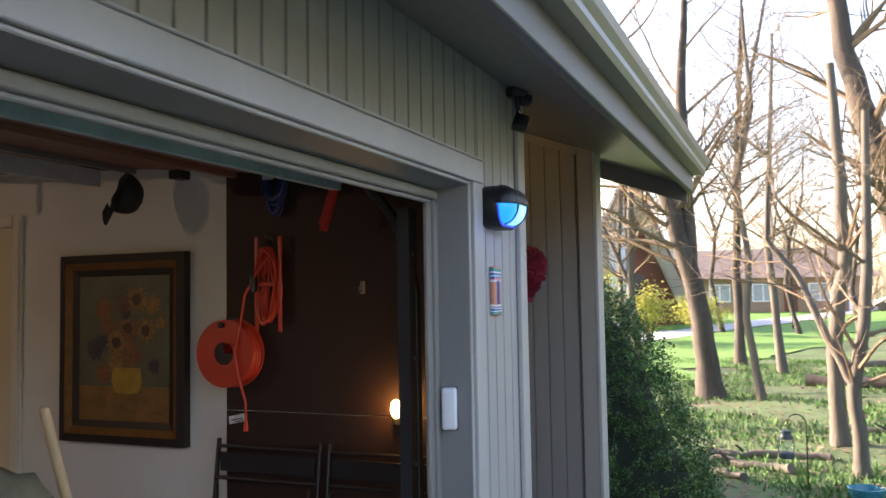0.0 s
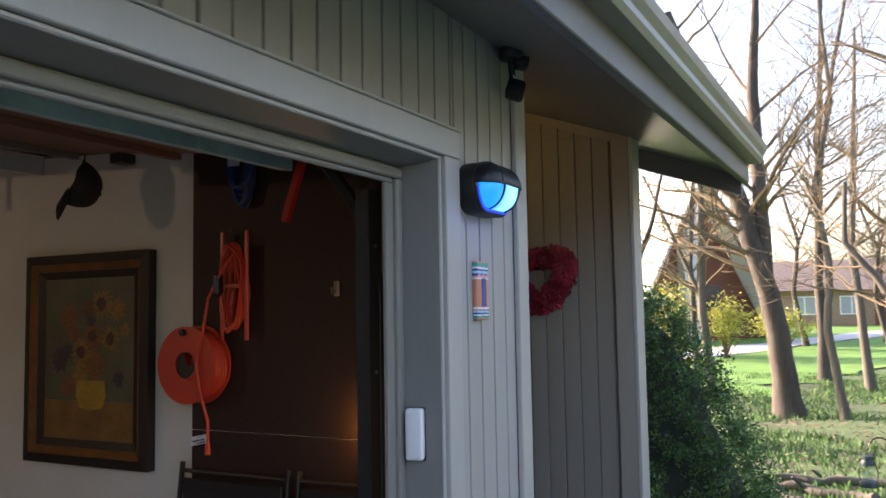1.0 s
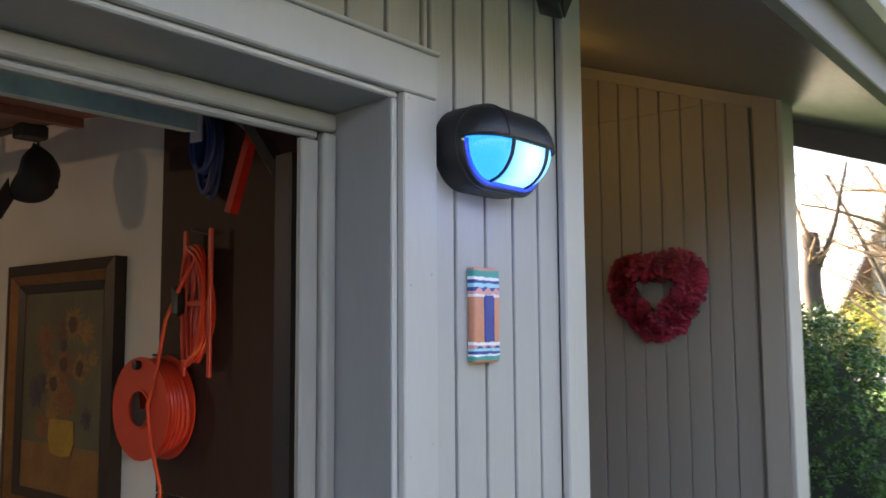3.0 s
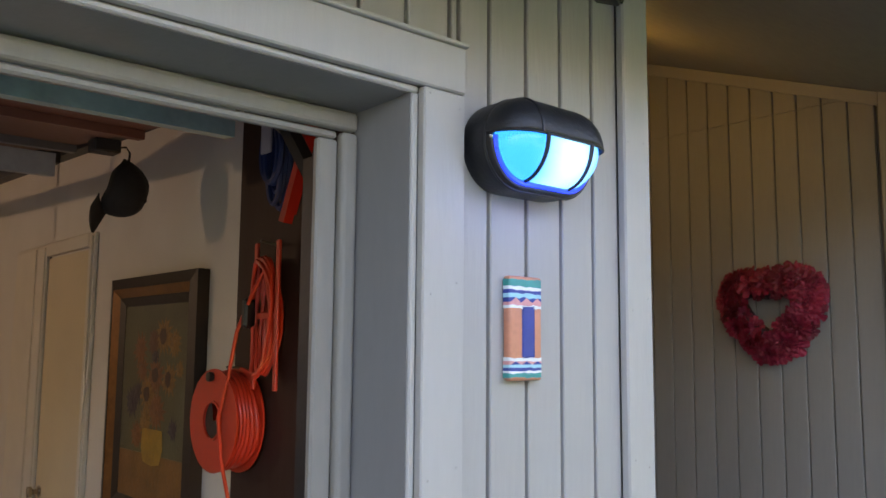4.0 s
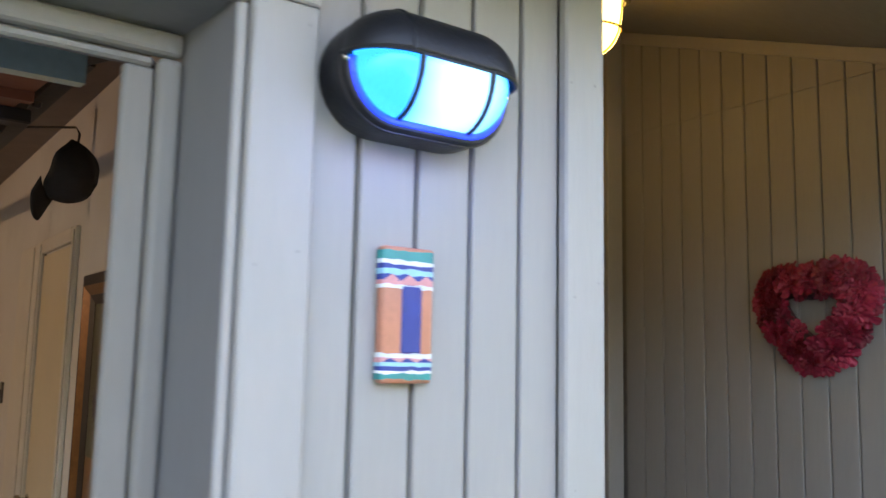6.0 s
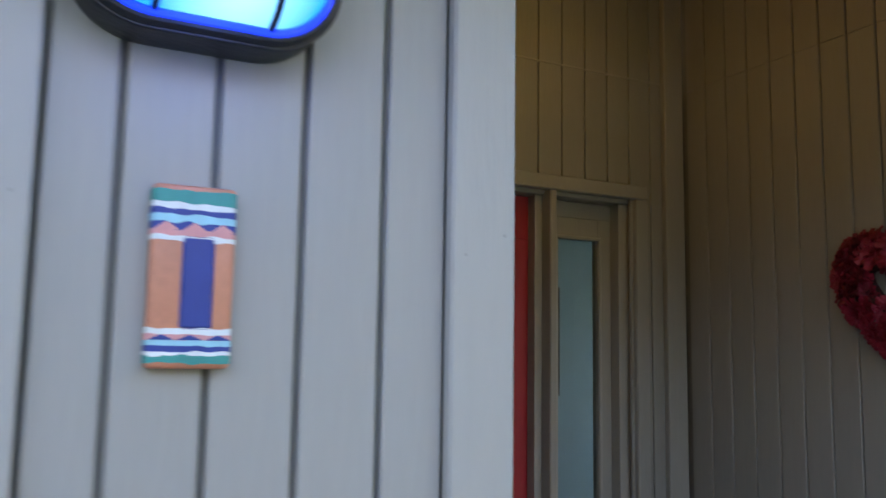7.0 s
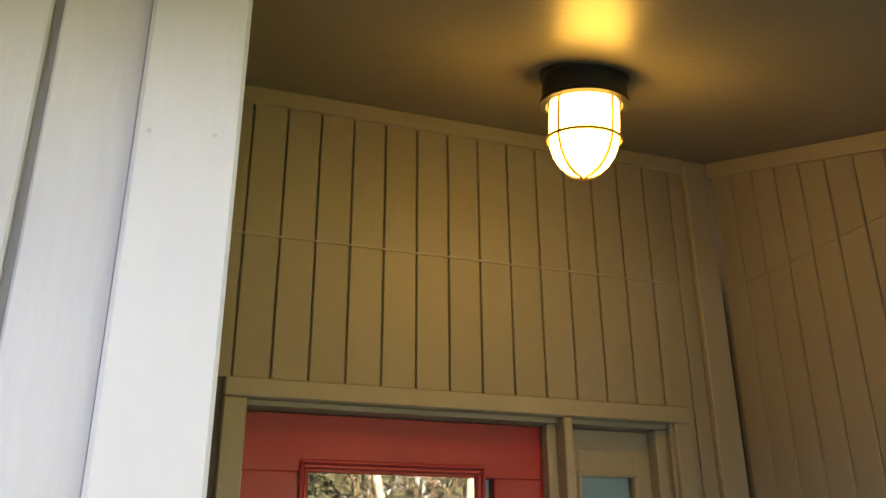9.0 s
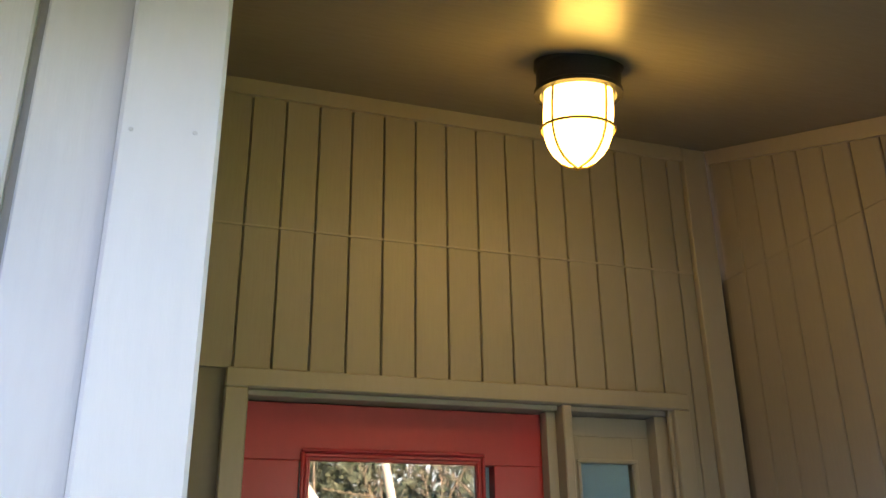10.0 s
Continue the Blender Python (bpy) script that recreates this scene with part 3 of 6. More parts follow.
# local: x up on the wall, y along the wall, z out of it
roses = [rose_mesh(s) for s in range(4)]
rnd = random.Random(5)


def heart(a):
    """Middle line of the wreath's band: up and along, in metres; a full, blunt heart."""
    sn, cs = abs(math.sin(a)), math.cos(a)
    y = 0.112 * math.copysign(sn ** 0.95, math.sin(a))
    x = 0.092 * cs - 0.03 * sn * cs + 0.045 * sn - 0.022 * max(0, cs) ** 5
    return x - 0.012, y


core = [(*heart(math.tau * k / 48), 0.02) for k in range(49)]
part("wire_core", tube(bmesh.new(), core, 0.024, 8, False), material("dark_wreath_core", (0.03, 0.004, 0.006), 0.8), wreath)
count = 0
for ring_s, off, n, size in ((0.002, 0.034, 13, 0.66), (0.022, 0.050, 15, 0.84), (0.048, 0.046, 18, 0.9), (0.066, 0.016, 22, 0.84)):
    for k in range(n):
        a = math.tau * (k + 0.5 * (off < 0.04)) / n
        x, y = heart(a)
        d = math.hypot(x, y) or 1
        s = 1 + ring_s / max(d, 0.07)
        ob = new("rose", roses[count % 4])
        ob.parent = wreath
        out = Vector((x / d, y / d, 0))
        nrm = (Vector((0, 0, 1)) + out * ring_s * 13 + Vector((rnd.uniform(-0.5, 0.5), rnd.uniform(-0.5, 0.5), 0))).normalized()
        q = Vector((0, 0, 1)).rotation_difference(nrm).to_matrix().to_4x4()
        sc = size * rnd.uniform(0.85, 1.15)
        ob.matrix_basis = Matrix.Translation((x * s, y * s, off)) @ q @ pose(0, 0, 0, 0, 0, rnd.uniform(0, 360)) @ Matrix.Scale(sc, 4)
        count += 1

# ================================================================ garage front: blue lamp, tile, floodlight, sensor
M_BLUEGLASS = bpy.data.materials.new("glowing_blue_glass")
M_BLUEGLASS.use_nodes = True
n, ln = M_BLUEGLASS.node_tree.nodes, M_BLUEGLASS.node_tree.links
co = n.new("ShaderNodeTexCoord")
mp = n.new("ShaderNodeMapping")
mp.inputs["Location"].default_value = (-0.02 * 11, 0.09 * 6, 0.02 * 11)
mp.inputs["Scale"].default_value = (11, 6, 11)
ln.new(co.outputs["Object"], mp.inputs["Vector"])
gr = n.new("ShaderNodeTexGradient")
gr.gradient_type = "SPHERICAL"
ln.new(mp.outputs[0], gr.inputs["Vector"])
rp = n.new("ShaderNodeValToRGB")
rp.color_ramp.elements[0].color = (0.0, 0.09, 0.34, 1)
rp.color_ramp.elements[0].position = 0.0
rp.color_ramp.elements[1].color = (0.11, 0.32, 0.42, 1)
rp.color_ramp.elements[1].position = 0.75
ln.new(gr.outputs["Fac"], rp.inputs["Fac"])
wv = n.new("ShaderNodeTexWave")
wv.inputs["Scale"].default_value = 90
ln.new(co.outputs["Object"], wv.inputs["Vector"])
bp = n.new("ShaderNodeBump")
bp.inputs["Strength"].default_value = 0.3
ln.new(wv.outputs["Fac"], bp.inputs["Height"])
bs = n["Principled BSDF"]
ln.new(bp.outputs[0], bs.inputs["Normal"])
bs.inputs["Base Color"].default_value, bs.inputs["Roughness"].default_value = (0.0, 0.06, 0.2, 1), 0.18
ln.new(rp.outputs["Color"], bs.inputs["Emission Color"])
bs.inputs["Emission Strength"].default_value = 0.95


def stadium(w, h, n=14):
    """A long oval in x-z: w wide, h high."""
    r = h / 2
    c = w / 2 - r
    pts = []
    for s in (1, -1):
        for k in range(n):
            a = -math.pi / 2 + math.pi * k / (n - 1)
            pts.append((s * (c + r * math.cos(a)), s * r * math.sin(a)))
    return pts


def loft(bm, rings, caps=(True, True)):
    vs = [[bm.verts.new(p) for p in ring] for ring in rings]
    m = len(vs[0])
    for a, b in zip(vs, vs[1:]):
        for k in range(m):
            bm.faces.new((a[k], a[(k + 1) % m], b[(k + 1) % m], b[k]))
    if caps[0]:
        bm.faces.new(vs[0][::-1])
    if caps[1]:
        bm.faces.new(vs[-1])
    return bm


LW, LH = 0.288, 0.168
blamp = thing("bulkhead_lamp", "dark bronze oval bulkhead lamp with glowing blue glass", "lamp", at=(-0.425, 0.0, 2.088))
rings = [[(x * s, y, z * s2) for x, z in stadium(LW, LH, 20)] for y, s, s2 in ((0, 1.0, 1.0), (-0.012, 1.01, 1.015), (-0.045, 1.01, 1.015), (-0.064, 1.0, 1.0), (-0.071, 0.975, 0.96), (-0.073, 0.93, 0.89), (-0.062, 0.89, 0.83))]
part("housing", loft(bmesh.new(), rings), M_BRONZE, blamp, "dark bronze oval housing", True)
# glass dome
rings = []
for f in (0.0, 0.2, 0.4, 0.55, 0.7, 0.82, 0.91, 0.97, 1.0):
    s = 0.04 + 0.96 * (max(0.0, 1 - f ** 2.0) ** 0.5)
    rings.append([(x * (1 - (1 - s) * 0.5), -0.064 - 0.066 * f, z * s) for x, z in stadium(LW * 0.885, LH * 0.83, 20)])
part("glass_dome", loft(bmesh.new(), rings), M_BLUEGLASS, blamp, "glowing blue ribbed glass", True)
# eyelid hood over the upper half
HR, HC = LH * 0.492, LW * 0.494 - LH * 0.492


def hood_point(x, th, grow=0.0):
    """A place on the hood: th goes from the top of the housing round to the front lip."""
    rho = 1.0 if abs(x) < HC else math.sqrt(max(0.0, 1 - ((abs(x) - HC) / HR) ** 2))
    return (x, -0.060 - (0.073 + grow) * max(0.0, math.cos(th)) ** 0.8 * rho ** 0.8, 0.010 + (HR - 0.010 + grow) * math.sin(th) * rho)


bm = bmesh.new()
rows = [[bm.verts.new(hood_point(math.cos(math.pi * k / 44) * (HC + HR), math.pi / 2 * (1 - i / 16))) for k in range(45)] for i in range(17)]
for a, b in zip(rows, rows[1:]):
    for k in range(44):
        bm.faces.new((a[k], a[k + 1], b[k + 1], b[k]))
bmesh.ops.remove_doubles(bm, verts=bm.verts, dist=1e-5)
hood = part("hood", bm, M_BRONZE, blamp, "dark bronze eyelid hood", True)
th_ = hood.modifiers.new("thick", "SOLIDIFY")
th_.thickness, th_.offset = 0.004, 0.0
part("hood_lip", tube(bmesh.new(), [hood_point(math.cos(math.pi * k / 44) * (HC + HR), 0.0) for k in range(45)], 0.0032, 8, False), M_BRONZE, blamp, "rolled front lip of the hood", True)
part("hood_band", tube(bmesh.new(), [hood_point(-HC - 0.012, math.pi / 2 * k / 16, 0.001) for k in range(17)], 0.0035, 6), M_BRONZE, blamp, "raised band across the hood", True)
part("seam_ring", tube(bmesh.new(), [(x, -0.060, z) for x, z in stadium(LW * 1.004, LH * 1.006, 20) + stadium(LW * 1.004, LH * 1.006, 20)[:1]], 0.0028, 6, False), M_BRONZE, blamp, smooth=True)
# guard ribs below the hood
for xx in (-0.058, 0.062):
    pts = []
    for k in range(13):
        a = math.pi / 2 * k / 12
        pts.append((xx, -0.063 - 0.071 * math.cos(a), 0.010 - (LH * 0.415 + 0.010) * math.sin(a)))
    part("guard_rib", tube(bmesh.new(), pts, 0.0042, 8), M_BRONZE, blamp, smooth=True)
# Rim lit blue by the lamp; its reflected glow is drawn as emission.
M_BLUERIM = material("blue_rim_glow", (0.01, 0.03, 0.3), 0.3, vary=0.1, bump=0, emit=(0.0, 0.02, 0.6), strength=0.5)
rim = sorted([(x, -0.070, z) for x, z in stadium(LW * 0.90, LH * 0.85, 20) if z < 0.012], key=lambda p: math.atan2(p[2] - 0.02, p[0]))
part("rim_glow", tube(bmesh.new(), rim, 0.0065, 8), M_BLUERIM, blamp, "lamp rim glowing deep blue for reflected light", True)
for sx in (-1, 1):
    part("screw", lathe(bmesh.new(), [(0.005, 0), (0.005, 0.003), (0.002, 0.005)], 10), M_BRASS, blamp, "bright steel screw", True).matrix_basis = pose(sx * 0.1395, -0.070, 0.002, 90)
bl = new("bulkhead_lamp_light", bpy.data.lights.new("bulkhead_lamp_light", "POINT"))
bl.data.energy, bl.data.color, bl.data.shadow_soft_size = 0.09, (0.06, 0.18, 1.0), 0.05
bl.location = (-0.425, -0.155, 2.01)

# painted clay number tile
tile = thing("number_tile", "painted terracotta house number tile with striped ends", "house number", at=(-0.4215, 0.0, 1.755))
M_TERRA = material("terracotta_glaze", (0.60, 0.24, 0.15), 0.35, vary=0.12, scale=25, fine=120, bump=0.15)
TW, TH = 0.088, 0.195
part("plate", boxbm(-TW / 2, TW / 2, -0.020, 0.0, -TH / 2, TH / 2, 0.006, 3), M_TERRA, tile, smooth=True)
paints = {"teal": (0.02, 0.28, 0.27), "navy": (0.02, 0.05, 0.28), "white": (0.75, 0.78, 0.8), "sky": (0.30, 0.62, 0.75), "pink": (0.72, 0.32, 0.33)}
PM = {k: material(k + "_glaze", v, 0.35, vary=0.12, scale=40, bump=0.1) for k, v in paints.items()}


def stripe(z0, z1, mat, wob, y, label):
    """A painted band that wraps round the plate's rounded edges; its borders waver like a brush's."""
    half = TW / 2 + 0.0005
    prof = [(-half, -0.002), (-half, y + 0.0062)] + [(-half + 0.006 * (1 - math.cos(a)), y + 0.006 * (1 - math.sin(a))) for a in (0.5, 1.0)]
    prof += [(-half + 0.006 + (2 * half - 0.012) * k / 12, y) for k in range(13)]
    prof += [(-x, yy) for x, yy in prof[3::-1]]
    bm = bmesh.new()
    lo = [bm.verts.new((x, yy, z0 + wob * noise.noise((x * 70, z0 * 300, 2)))) for x, yy in prof]
    hi = [bm.verts.new((x, yy, z1 + wob * noise.noise((x * 70, z1 * 300, 2)))) for x, yy in prof]
    for k in range(len(prof) - 1):
        bm.faces.new((lo[k], lo[k + 1], hi[k + 1], hi[k]))
    part("painted_band", bm, mat, tile, label, True)


def zig(z, h, mat, n=3):
    bm = bmesh.new()
    for k in range(n):
        x = -TW / 2 + TW * (k + 0.5) / n
        w = TW / n * 0.46
        bm.faces.new([bm.verts.new(p) for p in ((x - w, -0.0212, z), (x + w, -0.0212, z), (x, -0.0212, z + h))])
    part("painted_points", bm, mat, tile)


T2 = TH / 2
for s, zs in ((1, ((0.006, 0.020, "teal"), (0.020, 0.026, "white"), (0.026, 0.033, "navy"), (0.033, 0.041, "sky"), (0.041, 0.049, "navy"), (0.049, 0.055, "pink"), (0.055, 0.061, "white"))),
              (-1, ((0.006, 0.014, "teal"), (0.014, 0.018, "white"), (0.018, 0.024, "navy"), (0.024, 0.030, "sky"), (0.030, 0.036, "pink"), (0.036, 0.042, "white")))):
    for a, b, c in zs:
        z0, z1 = sorted((s * (T2 - a), s * (T2 - b)))
        stripe(z0, z1, PM[c], 0.0028, -0.0206, "")
zig(T2 - 0.0495, 0.009, PM["pink"])
zig(-T2 + 0.030, 0.006, PM["navy"])
part("painted_bar", boxbm(-0.012, 0.022, -0.0218, -0.018, -0.056, 0.042, 0.003), PM["navy"], tile, "dark blue painted bar")

# floodlight under the eave
flood = thing("floodlight", "black twin floodlight on a bracket under the eave", "floodlight", at=Matrix.Translation((-0.225, -0.058, soffit_z(-0.058))) @ Matrix.Scale(0.85, 4))
part("mount", lathe(bmesh.new(), [(0.055, 0.0), (0.055, -0.03), (0.045, -0.045), (0.02, -0.05)], 24), M_BLACK, flood, smooth=True)
part("arm", tube(bmesh.new(), [(0, 0, -0.04), (0.0, -0.002, -0.09), (0.006, -0.004, -0.12)], [0.016, 0.013, 0.012], 12), M_BLACK, flood, smooth=True)
part("bracket", boxbm(-0.006, 0.014, -0.014, -0.009, -0.145, -0.112, 0.001), M_WHITE, flood, "pale steel knuckle")
hd = part("lamp_head", boxbm(-0.04, 0.04, -0.035, 0.035, -0.035, 0.035, 0.008, 2), M_BLACK, flood, smooth=True)
hd.matrix_basis = pose(0.012, -0.008, -0.172, 20, 12, 25)
ln2 = part("lens", boxbm(-0.034, 0.034, -0.040, -0.0355, -0.029, 0.029, 0.001), material("dark_lens", (0.02, 0.02, 0.025), 0.12, vary=0.1), hd)
hd2 = part("lamp_head", boxbm(-0.045, 0.045, -0.03, 0.03, -0.022, 0.022, 0.008, 2), M_BLACK, flood, smooth=True)
hd2.matrix_basis = pose(0.035, -0.03, -0.055, 10, 0, 30)

# white sensor on the jamb
sensor = thing("entry_keypad", "white plastic keypad cover fixed on the dark jamb", "keypad", at=pose(-0.711, 0.078, 1.318, 0, 0, 12))
part("cover", boxbm(-0.036, 0.0, -0.028, 0.028, -0.078, 0.078, 0.011, 4), M_WHITE, sensor, smooth=True)
part("catch", boxbm(-0.02, -0.012, -0.004, 0.004, 0.0775, 0.081, 0.001), M_BLACK, sensor)
part("back_plate", boxbm(-0.006, 0.002, -0.029, 0.029, -0.081, 0.079, 0.002), M_BLACK, sensor)

# ================================================================ garage: door, track, wall things
DZ = lambda y: 2.205 + 0.105 * (y - 0.51)       # underside of the raised door
M_STRUT = material("galvanised_strut", (0.34, 0.37, 0.39), 0.5, metal=0.4, vary=0.15, scale=12)
gdoor = thing("overhead_door", "raised sectional garage door with brown hardboard underside", "garage door", at=(-3.1, 0.62, 2.24))


def gpart(name, bm, mat, parent=gdoor, label="", smooth=False):
    ob = part(name, bm, mat, parent, label, smooth)
    ob.matrix_world = Matrix.Identity(4)
    return ob


def tilted(bm, x0, x1, y0, y1, a, b):
    vs = [bm.verts.new((x, y, DZ(y) + d)) for x in (x0, x1) for y in (y0, y1) for d in (a, b)]
    for q in ((0, 1, 3, 2), (4, 6, 7, 5), (0, 4, 5, 1), (2, 3, 7, 6), (0, 2, 6, 4), (1, 5, 7, 3)):
        bm.faces.new([vs[i] for i in q])
    return bm


for k in range(4):
    y0 = 0.51 + k * 0.535
    gpart("panel", tilted(bmesh.new(), -5.5, -0.765, y0 + 0.045 * (k == 0), y0 + 0.53, 0.012, 0.03), M_DOORBROWN)
    gpart("rail", tilted(bmesh.new(), -5.5, -0.765, y0 + 0.49, y0 + 0.533, -0.012, 0.011), M_STEEL if k else M_DOORBROWN)
bm = tilted(bmesh.new(), -5.5, -0.765, 0.505, 0.552, -0.045, 0.04)
gpart("bottom_rail", bm, M_TEAL, label="weathered teal bottom rail")
gpart("strut", tilted(bmesh.new(), -5.5, -0.765, 1.74, 1.80, -0.076, -0.001), M_STRUT, label="pale galvanised steel strut")
for yy in (1.3, 1.85, 2.4):
    ob = gpart("roller", lathe(bmesh.new(), [(0.02, -0.012), (0.026, -0.008), (0.026, 0.008), (0.02, 0.012)], 16), M_BLACK, smooth=True)
    ob.matrix_world = pose(-0.71, yy, DZ(yy) + 0.05, 0, 90)
    hinge = gpart("hinge", boxbm(-0.80, -0.725, yy - 0.03, yy + 0.03, DZ(yy) - 0.028, DZ(yy) + 0.01, 0.004), M_DARKSTEEL)

track = thing("door_track", "dark steel garage door track along the wall", "door track", at=(-0.62, 2.5, 2.4))
bm = bmesh.new()
for y0, y1 in ((0.85, 5.65),):
    vs = [bm.verts.new((x, y, 2.316 + 0.045 * (y - 1.1) + d)) for x in (-0.72, -0.675) for y in (y0, y1) for d in (0.0, 0.075)]
    for q in ((0, 1, 3, 2), (4, 6, 7, 5), (0, 4, 5, 1), (2, 3, 7, 6), (0, 2, 6, 4), (1, 5, 7, 3)):
        bm.faces.new([vs[i] for i in q])
ob = part("horizontal_rail", bm, M_DARKSTEEL, track)
ob.matrix_world = Matrix.Identity(4)
pts = [(-0.66, 0.24, 0.05), (-0.66, 0.24, 1.75)] + [(-0.68, 0.24 + 0.5 * (1 - math.cos(a)), 1.75 + 0.55 * math.sin(a)) for a in (0.3, 0.6, 0.9, 1.2, 1.5)] + [(-0.695, 0.9, 2.335)]
ob = part("curved_rail", tube(bmesh.new(), pts, 0.022, 6), M_DARKSTEEL, track)
ob.matrix_world = Matrix.Identity(4)
for yy in (2.85, 3.52):
    bm = boxbm(-0.674, -0.668, yy - 0.016, yy + 0.016, 2.25, 2.78)
    for k in range(6):
        box(bm, -0.668, -0.666, yy - 0.006, yy + 0.006, 2.32 + k * 0.05, 2.34 + k * 0.05)
    ob = part("hanger", bm, M_STEEL, track, "perforated steel hanger")
    ob.matrix_world = Matrix.Identity(4)
vtrack = thing("vertical_track", "dark steel upright track beside the garage opening", "door track", at=(-0.697, 0.25, 0))
part("web", boxbm(-0.035, 0.035, -0.02, -0.0145, 0, 2.08), M_DARKSTEEL, vtrack)
part("flange", boxbm(-0.035, -0.030, -0.014, 0.03, 0, 2.08), M_DARKSTEEL, vtrack)
part("flange", boxbm(0.030, 0.035, -0.014, 0.03, 0, 2.08), M_DARKSTEEL, vtrack)
for k in range(5):
    part("bolt", lathe(bmesh.new(), [(0.006, 0), (0.006, 0.004), (0.002, 0.006)], 8), M_STEEL, vtrack).matrix_basis = pose(0, -0.02, 0.3 + 0.4 * k, 90)

# framed painting of a vase of flowers
painting = thing("framed_painting", "sunflower still life in a dark and gilt frame", "painting", at=pose(-0.251, 2.07, 1.503, 0, 0, -90))
PW, PH = 0.82, 0.968


def sloped_frame(bm, w0, h0, w1, h1, d0, d1):
    """A moulding between an outer and an inner rectangle, with own depths (local y towards the viewer is negative)."""
    o = [bm.verts.new((sx * w0 / 2, -d0, sz * h0 / 2)) for sx, sz in ((-1, -1), (1, -1), (1, 1), (-1, 1))]
    i = [bm.verts.new((sx * w1 / 2, -d1, sz * h1 / 2)) for sx, sz in ((-1, -1), (1, -1), (1, 1), (-1, 1))]
    ob_ = [bm.verts.new((v.co.x, 0, v.co.z)) for v in o]
    ib = [bm.verts.new((v.co.x, 0, v.co.z)) for v in i]
    for k in range(4):
        j = (k + 1) % 4
        bm.faces.new((o[k], o[j], i[j], i[k]))
        bm.faces.new((ob_[k], ob_[j], o[j], o[k]))
        bm.faces.new((i[k], i[j], ib[j], ib[k]))
        bm.faces.new((ob_[j], ob_[k], ib[k], ib[j]))
    return bm


part("outer_frame", sloped_frame(bmesh.new(), PW, PH, PW - 0.085, PH - 0.085, 0.045, 0.055), M_FRAMEDARK, painting, "dark walnut outer moulding")
part("gilt_moulding", sloped_frame(bmesh.new(), PW - 0.087, PH - 0.087, PW - 0.155, PH - 0.155, 0.053, 0.034), M_FRAMEGOLD, painting, "bronzed gilt moulding")
part("inner_frame", sloped_frame(bmesh.new(), PW - 0.157, PH - 0.157, PW - 0.225, PH - 0.225, 0.034, 0.022), M_FRAMEDARK, painting, "dark inner slip")
CW, CH = PW - 0.227, PH - 0.227
M_CANVAS = material("painted_olive_ground", (0.085, 0.08, 0.042), 0.45, vary=0.4, scale=5, fine=120, bump=0.4)
part("canvas", boxbm(-CW / 2, CW / 2, -0.020, -0.002, -CH / 2 + 0.175, CH / 2), M_CANVAS, painting)
part("painted_table", boxbm(-CW / 2, CW / 2, -0.020, -0.002, -CH / 2, -CH / 2 + 0.1745), material("ochre_paint", (0.19, 0.085, 0.02), 0.45, vary=0.35, scale=8, bump=0.4), painting)
rnd = random.Random(11)
M_PETAL = [material("paint_petal_%s" % c, v, 0.45, vary=0.45, scale=40, fine=160, bump=0.5) for c, v in (("ochre", (0.20, 0.10, 0.02)), ("orange", (0.17, 0.06, 0.018)), ("rust", (0.11, 0.04, 0.02)), ("violet", (0.03, 0.02, 0.035)))]
M_PCORE = material("paint_dark_centre", (0.05, 0.018, 0.01), 0.45, vary=0.4, scale=60)


def bloom(x, z, r, mat, core=True, y=-0.0205):
    bm = bmesh.new()
    npet = 13
    c = bm.verts.new((x, y - 0.002, z))
    ringv = []
    for k in range(npet * 2):
        a = math.pi * k / npet + rnd.uniform(-0.08, 0.08)
        rr = r * (1.0 if k % 2 == 0 else 0.62) * rnd.uniform(0.8, 1.15)
        ringv.append(bm.verts.new((x + rr * math.cos(a), y, z + rr * math.sin(a))))
    for k in range(len(ringv)):
        bm.faces.new((c, ringv[k], ringv[(k + 1) % len(ringv)]))
    f = part("painted_flower", bm, mat, painting)
    if core:
        bm = bmesh.new()
        n_ = 12
        bm.faces.new([bm.verts.new((x + r * 0.36 * rnd.uniform(0.8, 1.2) * math.cos(math.tau * k / n_), y - 0.0035, z + r * 0.36 * rnd.uniform(0.8, 1.2) * math.sin(math.tau * k / n_))) for k in range(n_)])
        part("painted_centre", bm, M_PCORE, f)


for x, z, r, mi, core in ((-0.13, 0.20, 0.075, 1, False), (0.09, 0.25, 0.085, 0, True), (0.0, 0.23, 0.06, 2, False), (0.19, 0.22, 0.06, 0, False), (0.15, 0.09, 0.075, 0, True),
                          (0.03, 0.10, 0.085, 1, True), (-0.04, 0.03, 0.085, 0, True), (0.05, -0.03, 0.085, 1, False), (-0.19, -0.01, 0.07, 3, False), (-0.14, 0.03, 0.05, 3, False), (-0.1, 0.12, 0.06, 1, False),
                          (-0.13, -0.13, 0.065, 1, False), (-0.05, -0.08, 0.07, 0, False), (0.2, -0.09, 0.045, 3, False), (0.02, 0.17, 0.04, 3, False), (0.24, 0.13, 0.04, 0, False)):
    bloom(x, z, r, M_PETAL[mi], core)
bm = bmesh.new()
bm.faces.new([bm.verts.new((0.025 + x, -0.0235, z)) for x, z in ((-0.09, -0.10), (-0.10, -0.17), (-0.075, -0.225), (0.0, -0.235), (0.075, -0.225), (0.10, -0.17), (0.09, -0.10))])
part("painted_vase", bm, material("paint_yellow_vase", (0.34, 0.19, 0.02), 0.4, vary=0.3, scale=12, bump=0.3), painting)

# cream inner door with casing, knob
idoor = thing("inner_door", "cream painted flush door with cream casing in the drywall", "door", kind="structure", at=(-0.25, 3.24, 0))
idoor.name = "door_2"


